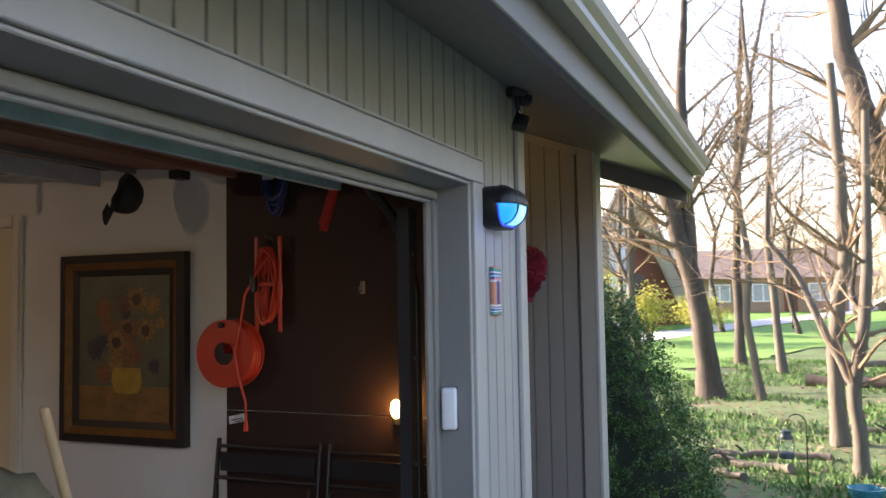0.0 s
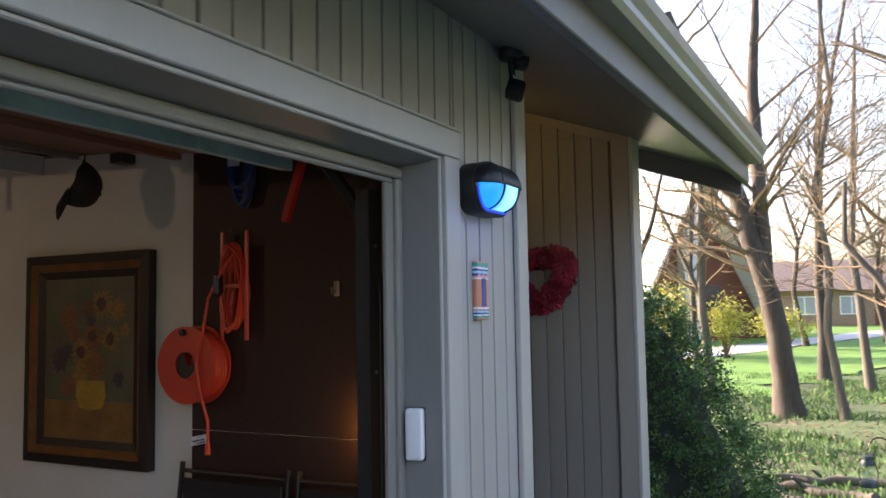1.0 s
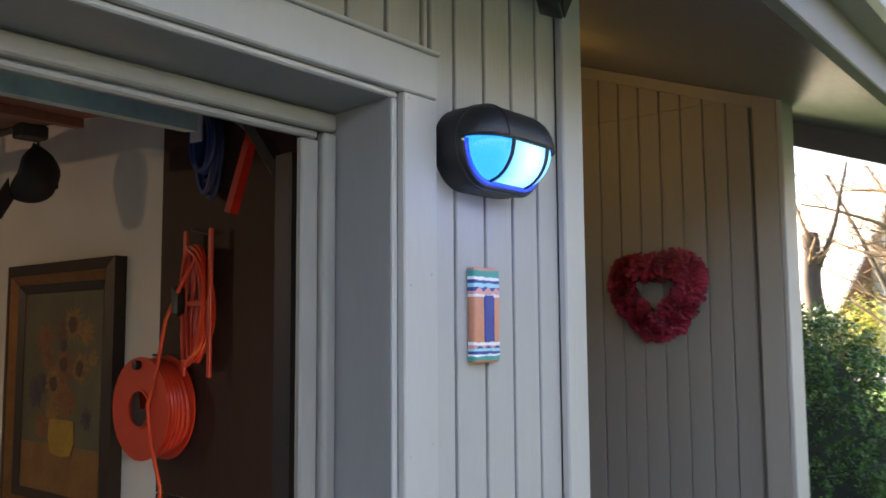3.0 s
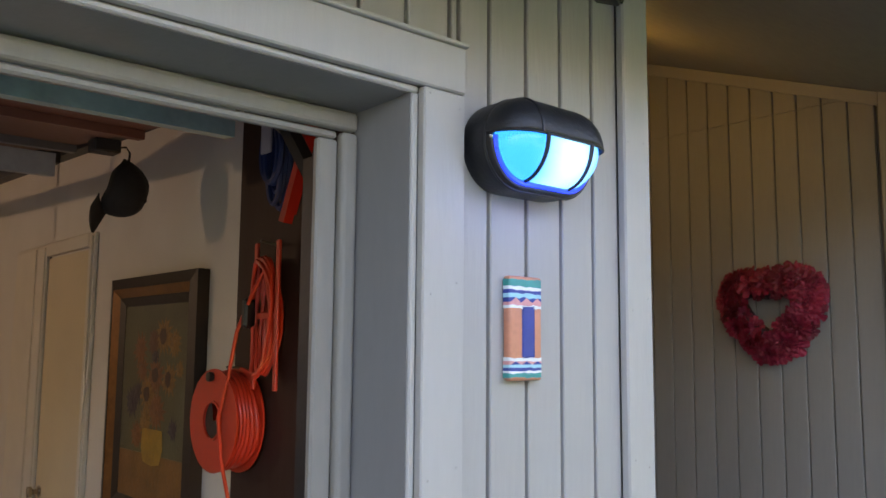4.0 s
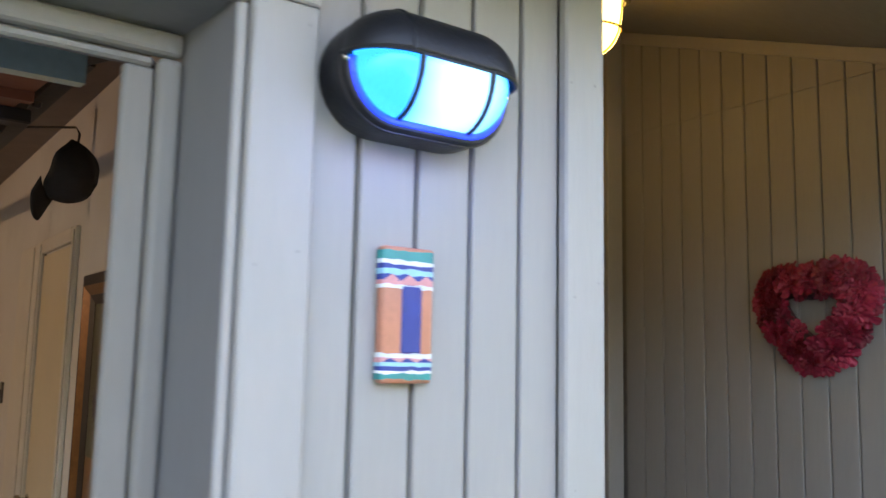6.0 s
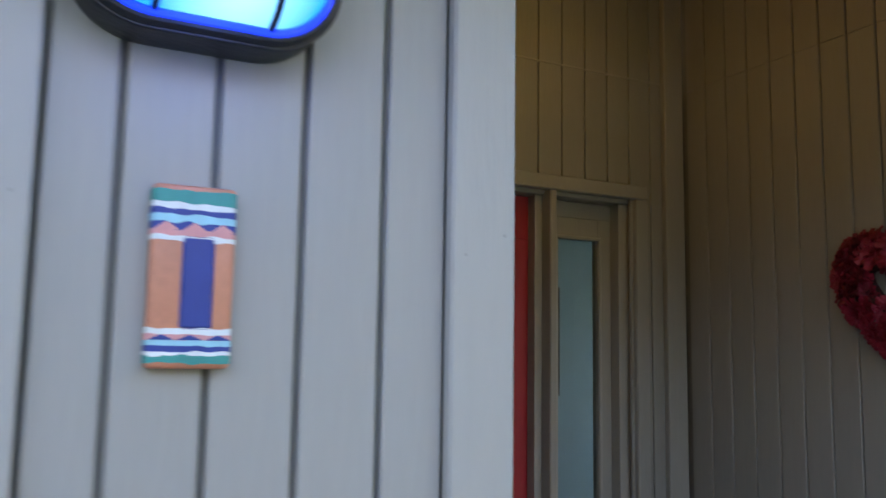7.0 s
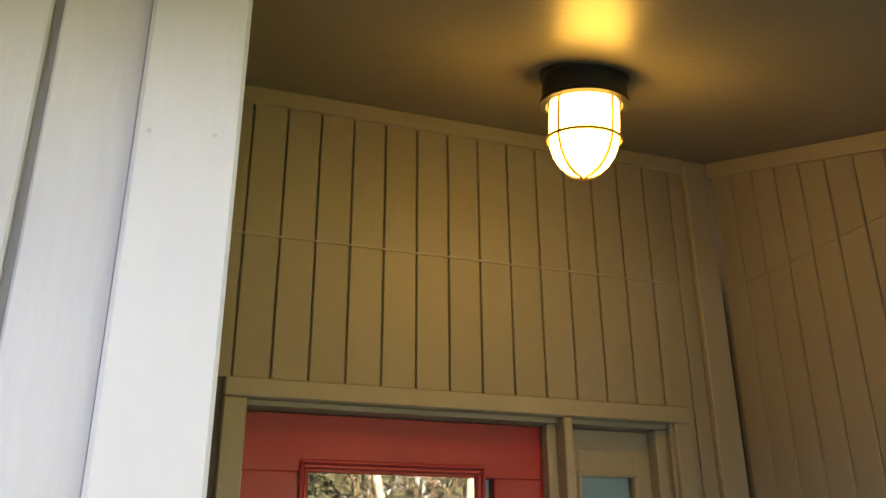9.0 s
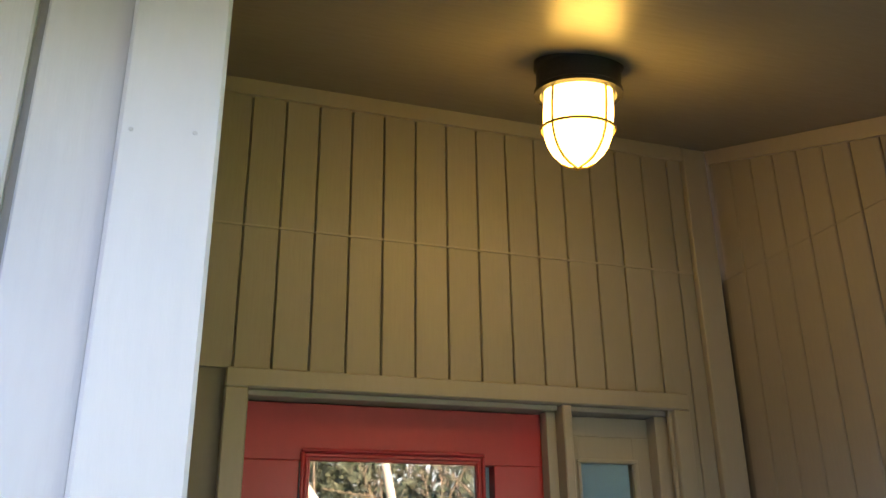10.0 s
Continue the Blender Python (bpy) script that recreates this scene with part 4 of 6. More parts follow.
def ipart(name, bm, mat, parent=idoor, label="", smooth=False):
    ob = part(name, bm, mat, parent, label, smooth)
    ob.matrix_world = Matrix.Identity(4)
    return ob


D0, D1, DH = 2.87, 3.475, 2.155
ipart("leaf", boxbm(-0.262, -0.2505, D0, D1, 0.01, DH, 0.002), M_DOORCREAM)
for y0, y1 in ((D0 - 0.075, D0 - 0.003), (D1 + 0.02, D1 + 0.17), (D1 + 0.172, D1 + 0.56)):
    bm = boxbm(-0.272, -0.2505, y0, y1, 0, DH + 0.075, 0.004)
    box(bm, -0.280, -0.2725, y0 + 0.01, y1 - 0.03, 0, DH + 0.06, 0.004)
    ipart("casing", bm, M_DOORTRIM)
ipart("casing", boxbm(-0.274, -0.2505, D0 - 0.002, D1 + 0.019, DH + 0.012, DH + 0.077, 0.004), M_DOORTRIM)
ipart("gap", boxbm(-0.258, -0.2503, D1 + 0.001, D1 + 0.018, 0, DH + 0.01), M_BLACK)
ob = ipart("knob", lathe(bmesh.new(), [(0.028, 0), (0.03, 0.005), (0.012, 0.01), (0.012, 0.03), (0.026, 0.04), (0.027, 0.055), (0.002, 0.062)], 20), M_BRASS, label="nickel door knob", smooth=True)
ob.matrix_world = pose(-0.262, D1 - 0.07, 1.0, 0, -90)

cork = thing("cork_board", "small cork notice board with dark wooden edge", "notice board", at=(-0.2505, 5.2, 1.43))
part("cork", boxbm(-0.012, 0, -0.45, 0.42, -0.31, 0.31), M_CORK, cork)
part("edge", boxbm(-0.016, 0, 0.4205, 0.45, -0.34, 0.34), M_FRAMEDARK, cork)
part("edge", boxbm(-0.016, 0, -0.48, -0.4505, -0.34, 0.34), M_FRAMEDARK, cork)
part("edge", boxbm(-0.016, 0, -0.45, 0.42, 0.3105, 0.34), M_FRAMEDARK, cork)
part("edge", boxbm(-0.016, 0, -0.45, 0.42, -0.34, -0.3105), M_FRAMEDARK, cork)
part("note", boxbm(-0.0145, -0.0125, -0.40, -0.25, 0.12, 0.27), M_WHITE, cork)
sw = thing("light_switch", "black light switch on the cream wall", "switch", at=(-0.2505, 4.42, 1.453))
part("plate", boxbm(-0.008, 0, -0.04, 0.04, -0.06, 0.06, 0.003), M_BLACK, sw)
part("toggle", boxbm(-0.02, -0.008, -0.006, 0.006, -0.012, 0.016, 0.002), M_BLACK, sw)

# rag bags hung on the far wall
bag = thing("hanging_bag", "white and grey cloth bag hung on the garage wall", "bag", at=(-0.2505, 5.45, 2.1))
bm = bmesh.new()
bmesh.ops.create_icosphere(bm, subdivisions=3, radius=1)
for v in bm.verts:
    c = v.co
    nn = 1 + 0.25 * noise.noise(c * 2.2)
    v.co = Vector((-0.14 + c.x * 0.13 * nn, c.y * 0.26 * nn, c.z * 0.30 * nn - 0.05))
part("cloth", bm, material("off_white_cloth", (0.55, 0.52, 0.48), 0.9, vary=0.2, scale=8, bump=0.4), bag, smooth=True)
part("strap", tube(bmesh.new(), [(-0.13, -0.1, 0.2), (-0.05, 0, 0.42), (0, 0, 0.44), (-0.05, 0.03, 0.42), (-0.13, 0.1, 0.2)], 0.012, 6), M_CLOTH, bag, smooth=True)
bag2 = thing("hanging_coat", "grey work coat hung on the garage wall", "coat", at=(-0.2505, 5.55, 1.72))
bm = bmesh.new()
bmesh.ops.create_icosphere(bm, subdivisions=3, radius=1)
for v in bm.verts:
    c = v.co
    nn = 1 + 0.3 * noise.noise(c * 2.6 + Vector((4, 1, 0)))
    v.co = Vector((-0.12 + c.x * 0.10 * nn, c.y * 0.22 * nn, c.z * 0.42 * nn - 0.35))
part("cloth", bm, material("grey_cloth", (0.16, 0.155, 0.16), 0.9, vary=0.25, scale=8, bump=0.4), bag2, smooth=True)
part("hook", tube(bmesh.new(), [(0, 0, 0.1), (-0.06, 0, 0.09), (-0.07, 0, 0.02)], 0.006, 6), M_STEEL, bag2)
bin_ = thing("waste_bin", "dark green plastic waste bin on the garage floor", "bin", at=(-0.62, 5.35, 0))
part("body", lathe(bmesh.new(), [(0.20, 0), (0.22, 0.02), (0.27, 0.82), (0.285, 0.83), (0.285, 0.86)], 28), material("dark_green_plastic", (0.012, 0.03, 0.025), 0.5, vary=0.15), bin_, smooth=True)
part("lid", lathe(bmesh.new(), [(0.29, 0.861), (0.29, 0.875), (0.18, 0.925), (0.02, 0.935)], 28), material("dark_green_lid", (0.014, 0.034, 0.028), 0.5, vary=0.15), bin_, smooth=True)

# orange cord reel
reel = thing("cord_reel", "orange plastic cord reel wound with orange extension cord", "cord reel", at=pose(-0.272, 1.372, 1.486, 0, -90, 0))


def disc(bm, r0, r1, z0, z1, n=40, notch=()):
    a = [[bm.verts.new((r * math.cos(math.tau * k / n), r * math.sin(math.tau * k / n), z)) for k in range(n)] for r, z in ((r0, z0), (r1, z0), (r1, z1), (r0, z1))]
    for k in range(n):
        j = (k + 1) % n
        for p, q in ((0, 1), (1, 2), (2, 3), (3, 0)):
            bm.faces.new((a[p][k], a[p][j], a[q][j], a[q][k]))
    return bm


part("front_flange", disc(bmesh.new(), 0.062, 0.16, 0.085, 0.091), M_ORANGE, reel, "orange front flange")
part("back_flange", disc(bmesh.new(), 0.03, 0.165, 0.0, 0.006), M_ORANGE, reel)
part("hub", disc(bmesh.new(), 0.055, 0.0615, 0.006, 0.096), M_ORANGE, reel)
bm = bmesh.new()
nseg = 14
cv = [bm.verts.new((0, 0, 0.088))] + [bm.verts.new((0.061 * math.cos(a), 0.061 * math.sin(a), 0.088)) for a in [0.2 + 4.6 * k / nseg for k in range(nseg + 1)]]
for k in range(1, nseg + 1):
    bm.faces.new((cv[0], cv[k], cv[k + 1]))
part("hub_opening", bm, M_BLACK, reel, "black hub opening")
part("crank_knob", lathe(bmesh.new(), [(0.014, 0.091), (0.016, 0.10), (0.014, 0.108), (0.004, 0.11)], 14, (0.135, 0.01, 0)), M_BLACK, reel, smooth=True)
for k in range(5):
    z0 = 0.015 + 0.014 * k
    pts = [((0.145 + 0.006 * math.sin(3 * a + k)) * math.cos(a), (0.145 + 0.006 * math.sin(2 * a + k)) * math.sin(a), z0 + 0.002 * math.sin(4 * a)) for a in (math.tau * i / 40 for i in range(41))]
    part("cord_turn", tube(bmesh.new(), pts, 0.0075, 7, False), M_ORANGE, reel, smooth=True)
part("hanging_nail", tube(bmesh.new(), [(0.16, 0, -0.04), (0.165, 0, 0.05)], 0.004, 6), M_STEEL, reel)
# loose end of the cord with its tag
cend = thing("cord_end", "loose orange cord hanging over the reel with a paper tag", "cord", at=(-0.262, 1.3, 1.5))
pts = [(-0.06, -0.17, 0.46), (-0.07, -0.10, 0.38), (-0.085, -0.035, 0.26), (-0.10, -0.02, 0.12), (-0.118, 0.0, 0.0), (-0.115, -0.02, -0.12), (-0.10, -0.05, -0.24), (-0.10, -0.05, -0.33)]
part("cord", tube(bmesh.new(), pts, 0.006, 8), M_ORANGE, cend, smooth=True)
part("plug", tube(bmesh.new(), [(-0.10, -0.05, -0.325), (-0.10, -0.05, -0.37)], [0.009, 0.012], 8), M_ORANGE, cend, smooth=True)
tg = part("tag", boxbm(-0.002, 0.002, -0.045, 0.045, -0.018, 0.018, 0.001), material("paper_tag", (0.62, 0.6, 0.58), 0.6, vary=0.25, scale=50), cend, "white printed paper tag")
tg.matrix_basis = pose(-0.10, 0.0, -0.315, -12, 0, 0)
for k in range(2):
    part("printed_bar", boxbm(-0.0031, -0.0022, -0.035, 0.03 - 0.02 * k, -0.004 - 0.010 * k, 0.001 - 0.010 * k), M_BLACK, tg)

# second cord wound on a flat winder
hank = thing("cord_winder", "orange extension cord wound on a flat orange winder", "cord winder", at=pose(-0.262, 1.16, 1.805, 0, 0, 0) @ Matrix.Diagonal((1, 1, 1.15, 1)))
bm = boxbm(-0.05, -0.04, -0.075, -0.055, -0.19, 0.20, 0.003)
box(bm, -0.05, -0.04, 0.055, 0.075, -0.19, 0.20, 0.003)
box(bm, -0.05, -0.04, -0.0545, 0.0545, -0.005, 0.012, 0.003)
part("winder", bm, M_ORANGE, hank, "flat orange winder frame")
rnd = random.Random(3)
for k in range(9):
    w, x = 0.03 + 0.006 * (k % 5), -0.03 - 0.009 * (k % 5)
    top, bot = 0.155 - 0.012 * rnd.random(), -0.16 + 0.02 * rnd.random()
    sh = rnd.uniform(-0.02, 0.02)
    pts = []
    for i in range(25):
        a = math.tau * i / 24
        z = (top + bot) / 2 + (top - bot) / 2 * math.cos(a)
        pts.append((x - 0.012 * math.cos(2 * a), sh + (w + 0.012 * math.sin(3 * a + k)) * math.sin(a), z))
    part("cord_turn", tube(bmesh.new(), pts, 0.0065, 6, False), M_ORANGE, hank, smooth=True)
part("band", boxbm(-0.085, -0.03, 0.055, 0.085, -0.03, 0.05, 0.008), M_BLACK, hank)
part("hanging_nail", tube(bmesh.new(), [(0, 0, 0.19), (-0.07, 0, 0.20)], 0.004, 6), M_STEEL, hank)

# red plastic lath and blue rope on the brown panel
lath = thing("red_reflector_stake", "red plastic stake leaning on a nail on the brown panel", "stake", at=pose(-0.492, 0.75, 2.03, 0, 0, 0))
bm = tube(bmesh.new(), [(0, 0, 0), (0.03, -0.085, 0.30)], [0.018, 0.016], 4)
part("blade", bm, M_REDSTRAP, lath)
bm = tube(bmesh.new(), [(0.04, 0.035, 0.03), (0.06, -0.05, 0.30)], [0.012, 0.011], 4)
part("blade", bm, M_REDSTRAP, lath)
part("hanging_nail", tube(bmesh.new(), [(0.23, -0.08, 0.29), (0.01, -0.08, 0.28)], 0.004, 6), M_STEEL, lath)
rope = thing("blue_rope_coil", "dark blue rope coil hanging high on the brown panel", "rope", at=(-0.262, 1.12, 2.32))
rnd = random.Random(8)
for k in range(8):
    w, h = rnd.uniform(0.035, 0.06), rnd.uniform(0.07, 0.12)
    pts = [(-0.03 - 0.012 * (k % 4), w * math.sin(a), -h + h * 1.1 * math.cos(a) + 0.06) for a in (math.tau * i / 24 for i in range(25))]
    part("rope_turn", tube(bmesh.new(), pts, 0.009, 6, False), M_BLUECORD, rope, smooth=True)
part("paper_tag", boxbm(-0.075, -0.072, -0.01, 0.05, -0.02, 0.10, 0.004), material("pale_paper", (0.45, 0.45, 0.5), 0.7, vary=0.15), rope)
part("hanging_nail", tube(bmesh.new(), [(0, 0, 0.07), (-0.07, 0, 0.08)], 0.004, 6), M_STEEL, rope)
part_knob = thing("wall_hook", "small pale hook on the brown panel", "hook", at=(-0.262, 0.68, 1.785))
part("shank", boxbm(-0.012, 0, -0.012, 0.012, -0.03, 0.03, 0.004), material("tan_plastic", (0.3, 0.2, 0.14), 0.5), part_knob)
part("prong", tube(bmesh.new(), [(-0.01, 0, -0.01), (-0.035, 0, -0.02), (-0.04, 0, 0.005)], 0.004, 6), M_STEEL, part_knob)

# night light by the opening
night = thing("night_light", "small glowing amber night light plugged in the panel", "night light", at=(-0.262, 0.50, 1.25))
part("holder", boxbm(-0.035, 0, -0.025, 0.025, -0.075, -0.03, 0.006), M_BLACK, night)
bm = bmesh.new()
bmesh.ops.create_uvsphere(bm, u_segments=20, v_segments=12, radius=1)
for v in bm.verts:
    v.co = Vector((-0.045 + v.co.x * 0.024, v.co.y * 0.026, v.co.z * 0.042))
nb = part("bulb", bm, material("glowing_amber_bulb", (0.9, 0.7, 0.3), 0.3, vary=0, bump=0, emit=(1.0, 0.62, 0.17), strength=6.0), night, "glowing amber bulb", True)
nb.visible_shadow = False
nl = new("night_light_glow", bpy.data.lights.new("night_light_glow", "POINT"))
nl.data.energy, nl.data.color, nl.data.shadow_soft_size = 0.3, (1.0, 0.5, 0.1), 0.03
nl.location = (-0.307, 0.50, 1.25)

# black cap on a hook under the track
cap = thing("baseball_cap", "black baseball cap hanging brim down from a hook by the track", "cap", at=(-0.53, 1.86, 2.275))
CD = Vector((-0.34, 0.10, -0.93)).normalized()            # towards the brim
CU = Vector((0.82, -0.52, -0.25))
CU = (CU - CD * CU.dot(CD)).normalized()                # out of the crown
CS = CD.cross(CU)
M_COTTON = material("black_cap_cotton", (0.010, 0.010, 0.011), 0.75, vary=0.3, scale=60, fine=300, bump=0.3)


def cap_at(a, b, c):
    return CD * a + CS * b + CU * c


bm = bmesh.new()
rows = []
for i in range(10):
    e = math.pi / 2 * i / 9
    rows.append([bm.verts.new(cap_at(0.103 * math.cos(e) ** 0.8 * math.cos(g) + 0.012 * math.sin(e), 0.083 * math.cos(e) ** 0.8 * math.sin(g), 0.118 * math.sin(e) ** 0.9 + 0.004 * math.sin(6 * g) * math.cos(e))) for g in (math.tau * k / 30 for k in range(30))])
for p, q in zip(rows, rows[1:]):
    for k in range(30):
        bm.faces.new((p[k], p[(k + 1) % 30], q[(k + 1) % 30], q[k]))
bmesh.ops.remove_doubles(bm, verts=bm.verts, dist=1e-4)
crown = part("crown", bm, M_COTTON, cap, smooth=True)
crown.modifiers.new("thick", "SOLIDIFY").thickness = 0.003
bm = bmesh.new()
rows = []
for v in range(6):
    f = v / 5
    rows.append([bm.verts.new(cap_at(0.100 * math.cos(g * 0.86) + 0.082 * f * math.cos(g * 0.75), 0.080 * math.sin(g) * (1 - 0.06 * f), 0.012 - 0.030 * math.sin(g) ** 2 - 0.008 * f)) for g in [-1.15 + 2.3 * u / 14 for u in range(15)]])
for p, q in zip(rows, rows[1:]):
    for u in range(14):
        bm.faces.new((p[u], p[u + 1], q[u + 1], q[u]))
br = part("brim", bm, M_COTTON, cap, smooth=True)
br.modifiers.new("thick", "SOLIDIFY").thickness = 0.005
knob_at = lambda a, b, c, n: Matrix.Translation(cap_at(a, b, c)) @ Vector((0, 0, 1)).rotation_difference(n).to_matrix().to_4x4()
part("button", lathe(bmesh.new(), [(0.008, 0), (0.008, 0.003), (0.002, 0.006)], 12), M_COTTON, crown).matrix_basis = knob_at(0.012, 0, 0.118, CU)
part("badge", lathe(bmesh.new(), [(0.027, 0), (0.027, 0.003), (0.02, 0.005), (0.006, 0.005)], 20), material("gold_badge", (0.16, 0.075, 0.02), 0.5, vary=0.4, scale=80), crown, "dull gold round badge").matrix_basis = knob_at(0.083, 0.0, 0.066, (CD * 0.8 + CU * 0.6).normalized())
part("hook", tube(bmesh.new(), [cap_at(-0.098, 0, 0.01), cap_at(-0.13, 0, 0.0), cap_at(-0.145, 0, -0.02), (-0.13, 0.02, 0.12)], 0.004, 6), M_BLACK, cap)


# folding chairs against the brown panel
def folding_chair(w):
    ch = thing("folding_chair", "black steel folding chair leaning folded on the brown panel", "chair", group="folding chairs")
    for sx in (-1, 1):
        part("side_tube", tube(bmesh.new(), [(0, sx * w / 2, 0), (0.09, sx * w / 2, 0.55), (0.16, sx * w / 2, 1.08)], 0.011, 8), M_BLACK, ch, smooth=True)
        part("rear_leg", tube(bmesh.new(), [(0.08, sx * (w / 2 - 0.03), 0), (0.10, sx * (w / 2 - 0.03), 0.88)], 0.010, 8), M_BLACK, ch, smooth=True)
    for z, x in ((1.045, 0.155), (0.90, 0.137), (0.3, 0.05)):
        part("crossbar", tube(bmesh.new(), [(x, -w / 2, z), (x, w / 2, z)], 0.009, 8), M_BLACK, ch, smooth=True)
    part("seat", boxbm(0.085, 0.105, -w / 2 + 0.03, w / 2 - 0.03, 0.35, 0.80, 0.006), M_BLACK, ch)
    part("back_panel", boxbm(0.135, 0.145, -w / 2 + 0.02, w / 2 - 0.02, 0.93, 1.02, 0.004), M_BLACK, ch)
    return ch


c1 = folding_chair(0.56)
c1.matrix_world = pose(-0.455, 1.17, 0)
copy_thing(c1, pose(-0.455, 0.56, -0.03 + 0.03, 0, 0, 0))

# broom and bag in front of the painting
broom = thing("broom", "pale wooden broom handle leaning over a canvas bag", "broom", at=(-1.33, 1.0, 0))
part("handle", tube(bmesh.new(), [(0.0, 0.02, 0.10), (-0.2, 0.0, 0.75), (-0.403, 0, 1.405)], [0.017, 0.017, 0.0155], 14), M_WOOD, broom, smooth=True)
part("cap", lathe(bmesh.new(), [(0.0155, 0), (0.014, 0.010), (0.005, 0.016)], 14, (-0.404, 0, 1.404)), M_WOOD, broom, smooth=True)
part("head", boxbm(-0.03, 0.03, -0.16, 0.16, 0.0, 0.12, 0.01), M_BLACK, broom)
sack = thing("golf_bag", "khaki and maroon canvas bag standing on the garage floor", "bag", at=pose(-1.83, 1.16, 0) @ Matrix.Diagonal((1, 1, 1.27, 1)))
part("body", lathe(bmesh.new(), [(0.14, 0), (0.16, 0.02), (0.17, 0.5), (0.19, 0.84), (0.185, 0.86)], 28), M_MAROON, sack, smooth=True)
bm = bmesh.new()
bmesh.ops.create_icosphere(bm, subdivisions=3, radius=1)
for v in bm.verts:
    c = v.co
    nn = 1 + 0.3 * noise.noise(c * 2.4)
    v.co = Vector((c.x * 0.19 * nn, c.y * 0.22 * nn, 0.88 + c.z * 0.10 * nn))
part("flap", bm, M_CLOTH, sack, "crumpled khaki canvas flap", True)
part("strap", tube(bmesh.new(), [(-0.19, -0.12, 0.9), (-0.12, 0, 1.0), (0.0, 0.1, 1.0), (0.1, 0.16, 0.95)], 0.012, 6), M_BLACK, sack, smooth=True)

# garage bulb
gl = thing("garage_bulb", "bare warm bulb in a ceramic holder in the garage", "lamp", at=(-3.4, 3.9, 2.35))
part("holder", lathe(bmesh.new(), [(0.05, 0.43), (0.05, 0.40), (0.01, 0.39), (0.01, 0.07), (0.025, 0.06), (0.025, 0.03)], 20), M_WHITE, gl, smooth=True)
bm = bmesh.new()
bmesh.ops.create_uvsphere(bm, u_segments=16, v_segments=10, radius=0.035)
gb = part("bulb", bm, material("warm_bulb", (0.9, 0.8, 0.6), 0.3, vary=0, bump=0, emit=(1.0, 0.75, 0.42), strength=20), gl, smooth=True)
gb.visible_shadow = False
gll = new("garage_bulb_light", bpy.data.lights.new("garage_bulb_light", "POINT"))
gll.data.energy, gll.data.color, gll.data.shadow_soft_size = 3.8, (1.0, 0.72, 0.46), 0.03
gll.location = (-3.4, 3.9, 2.35)

# ---- outdoors ----

# ================================================================ lawn, road, far houses
M_LAWN = material("spring_lawn", (0.09, 0.22, 0.025), 0.9, vary=0.3, scale=1.5, fine=20, bump=0.6, dirt=(0.16, 0.2, 0.05), dirt_amount=0.5)
M_ROAD = material("pale_concrete_road", (0.42, 0.42, 0.42), 0.85, vary=0.1, scale=1.5)
R0, RD = Vector((32.0, 4.5, 0)), Vector((30.0, -9.5, 0)).normalized()
RN = Vector((RD.y, -RD.x, 0))           # towards the camera
if RN.x > 0:
    RN = -RN


def strip(a0, a1, b0, b1, lift, step=1.0, wob=0.0):
    """A sheet along the road, from b0 to b1 metres beside its middle, laid on the ground."""
    bm = bmesh.new()
    na, nb_ = int((a1 - a0) / step), max(2, int(abs(b1 - b0) / step))
    g = []
    for i in range(na + 1):
        row = []
        for j in range(nb_ + 1):
            b = b0 + (b1 - b0) * j / nb_
            if j == nb_:
                b += wob * noise.noise((i * 0.35, 1, 0))
            p = R0 + RD * (a0 + (a1 - a0) * i / na) + RN * b
            row.append(bm.verts.new((p.x, p.y, terrain(p.x, p.y) + lift)))
        g.append(row)
    for i in range(na):
        for j in range(nb_):
            bm.faces.new((g[i][j], g[i + 1][j], g[i + 1][j + 1], g[i][j + 1]))
    return bm


structure("lawn", strip(-22, 60, 1.2, 7.5, 0.03, 1.0, 3.0), M_LAWN, "bright green mown lawn strip beside the road", "lawn", True)
structure("lawn_far", strip(-30, 60, -14, -1.7, 0.03, 2.0), M_LAWN, "green lawn before the far houses", "lawn", True)
structure("road", strip(-30, 80, -1.6, 1.1, 0.05, 2.0), M_ROAD, "pale narrow road across the lawn", "road", True)
# green patches of new grass in the wood
rnd = random.Random(21)
bm = bmesh.new()
for k in range(60000):
    x = 4.2 + 18 * rnd.random() ** 1.3
    y = rnd.uniform(-4.5, 5.0)
    if noise.noise((x * 0.5, y * 0.5, 5)) < -0.25 + 0.3 * rnd.random():
        continue
    z = terrain(x, y) - 0.01
    a, h, w = rnd.uniform(0, math.tau), rnd.uniform(0.03, 0.12), rnd.uniform(0.006, 0.018)
    dx, dy = math.cos(a) * w, math.sin(a) * w
    lx, ly = rnd.uniform(-0.05, 0.05), rnd.uniform(-0.05, 0.05)
    bm.faces.new([bm.verts.new(p) for p in ((x - dx, y - dy, z), (x + dx, y + dy, z), (x + lx, y + ly, z + h))])
M_GRASS = material("grass_blades", (0.055, 0.14, 0.025), 0.8, vary=0.4, scale=2, bump=0)
tagged(part("grass", bm, M_GRASS), "thin fresh grass tufts between the trees", "grass", kind="stuff")
M_LEAFLITTER = material("dry_leaf", (0.17, 0.12, 0.075), 0.85, vary=0.4, scale=3, bump=0)
bm = bmesh.new()
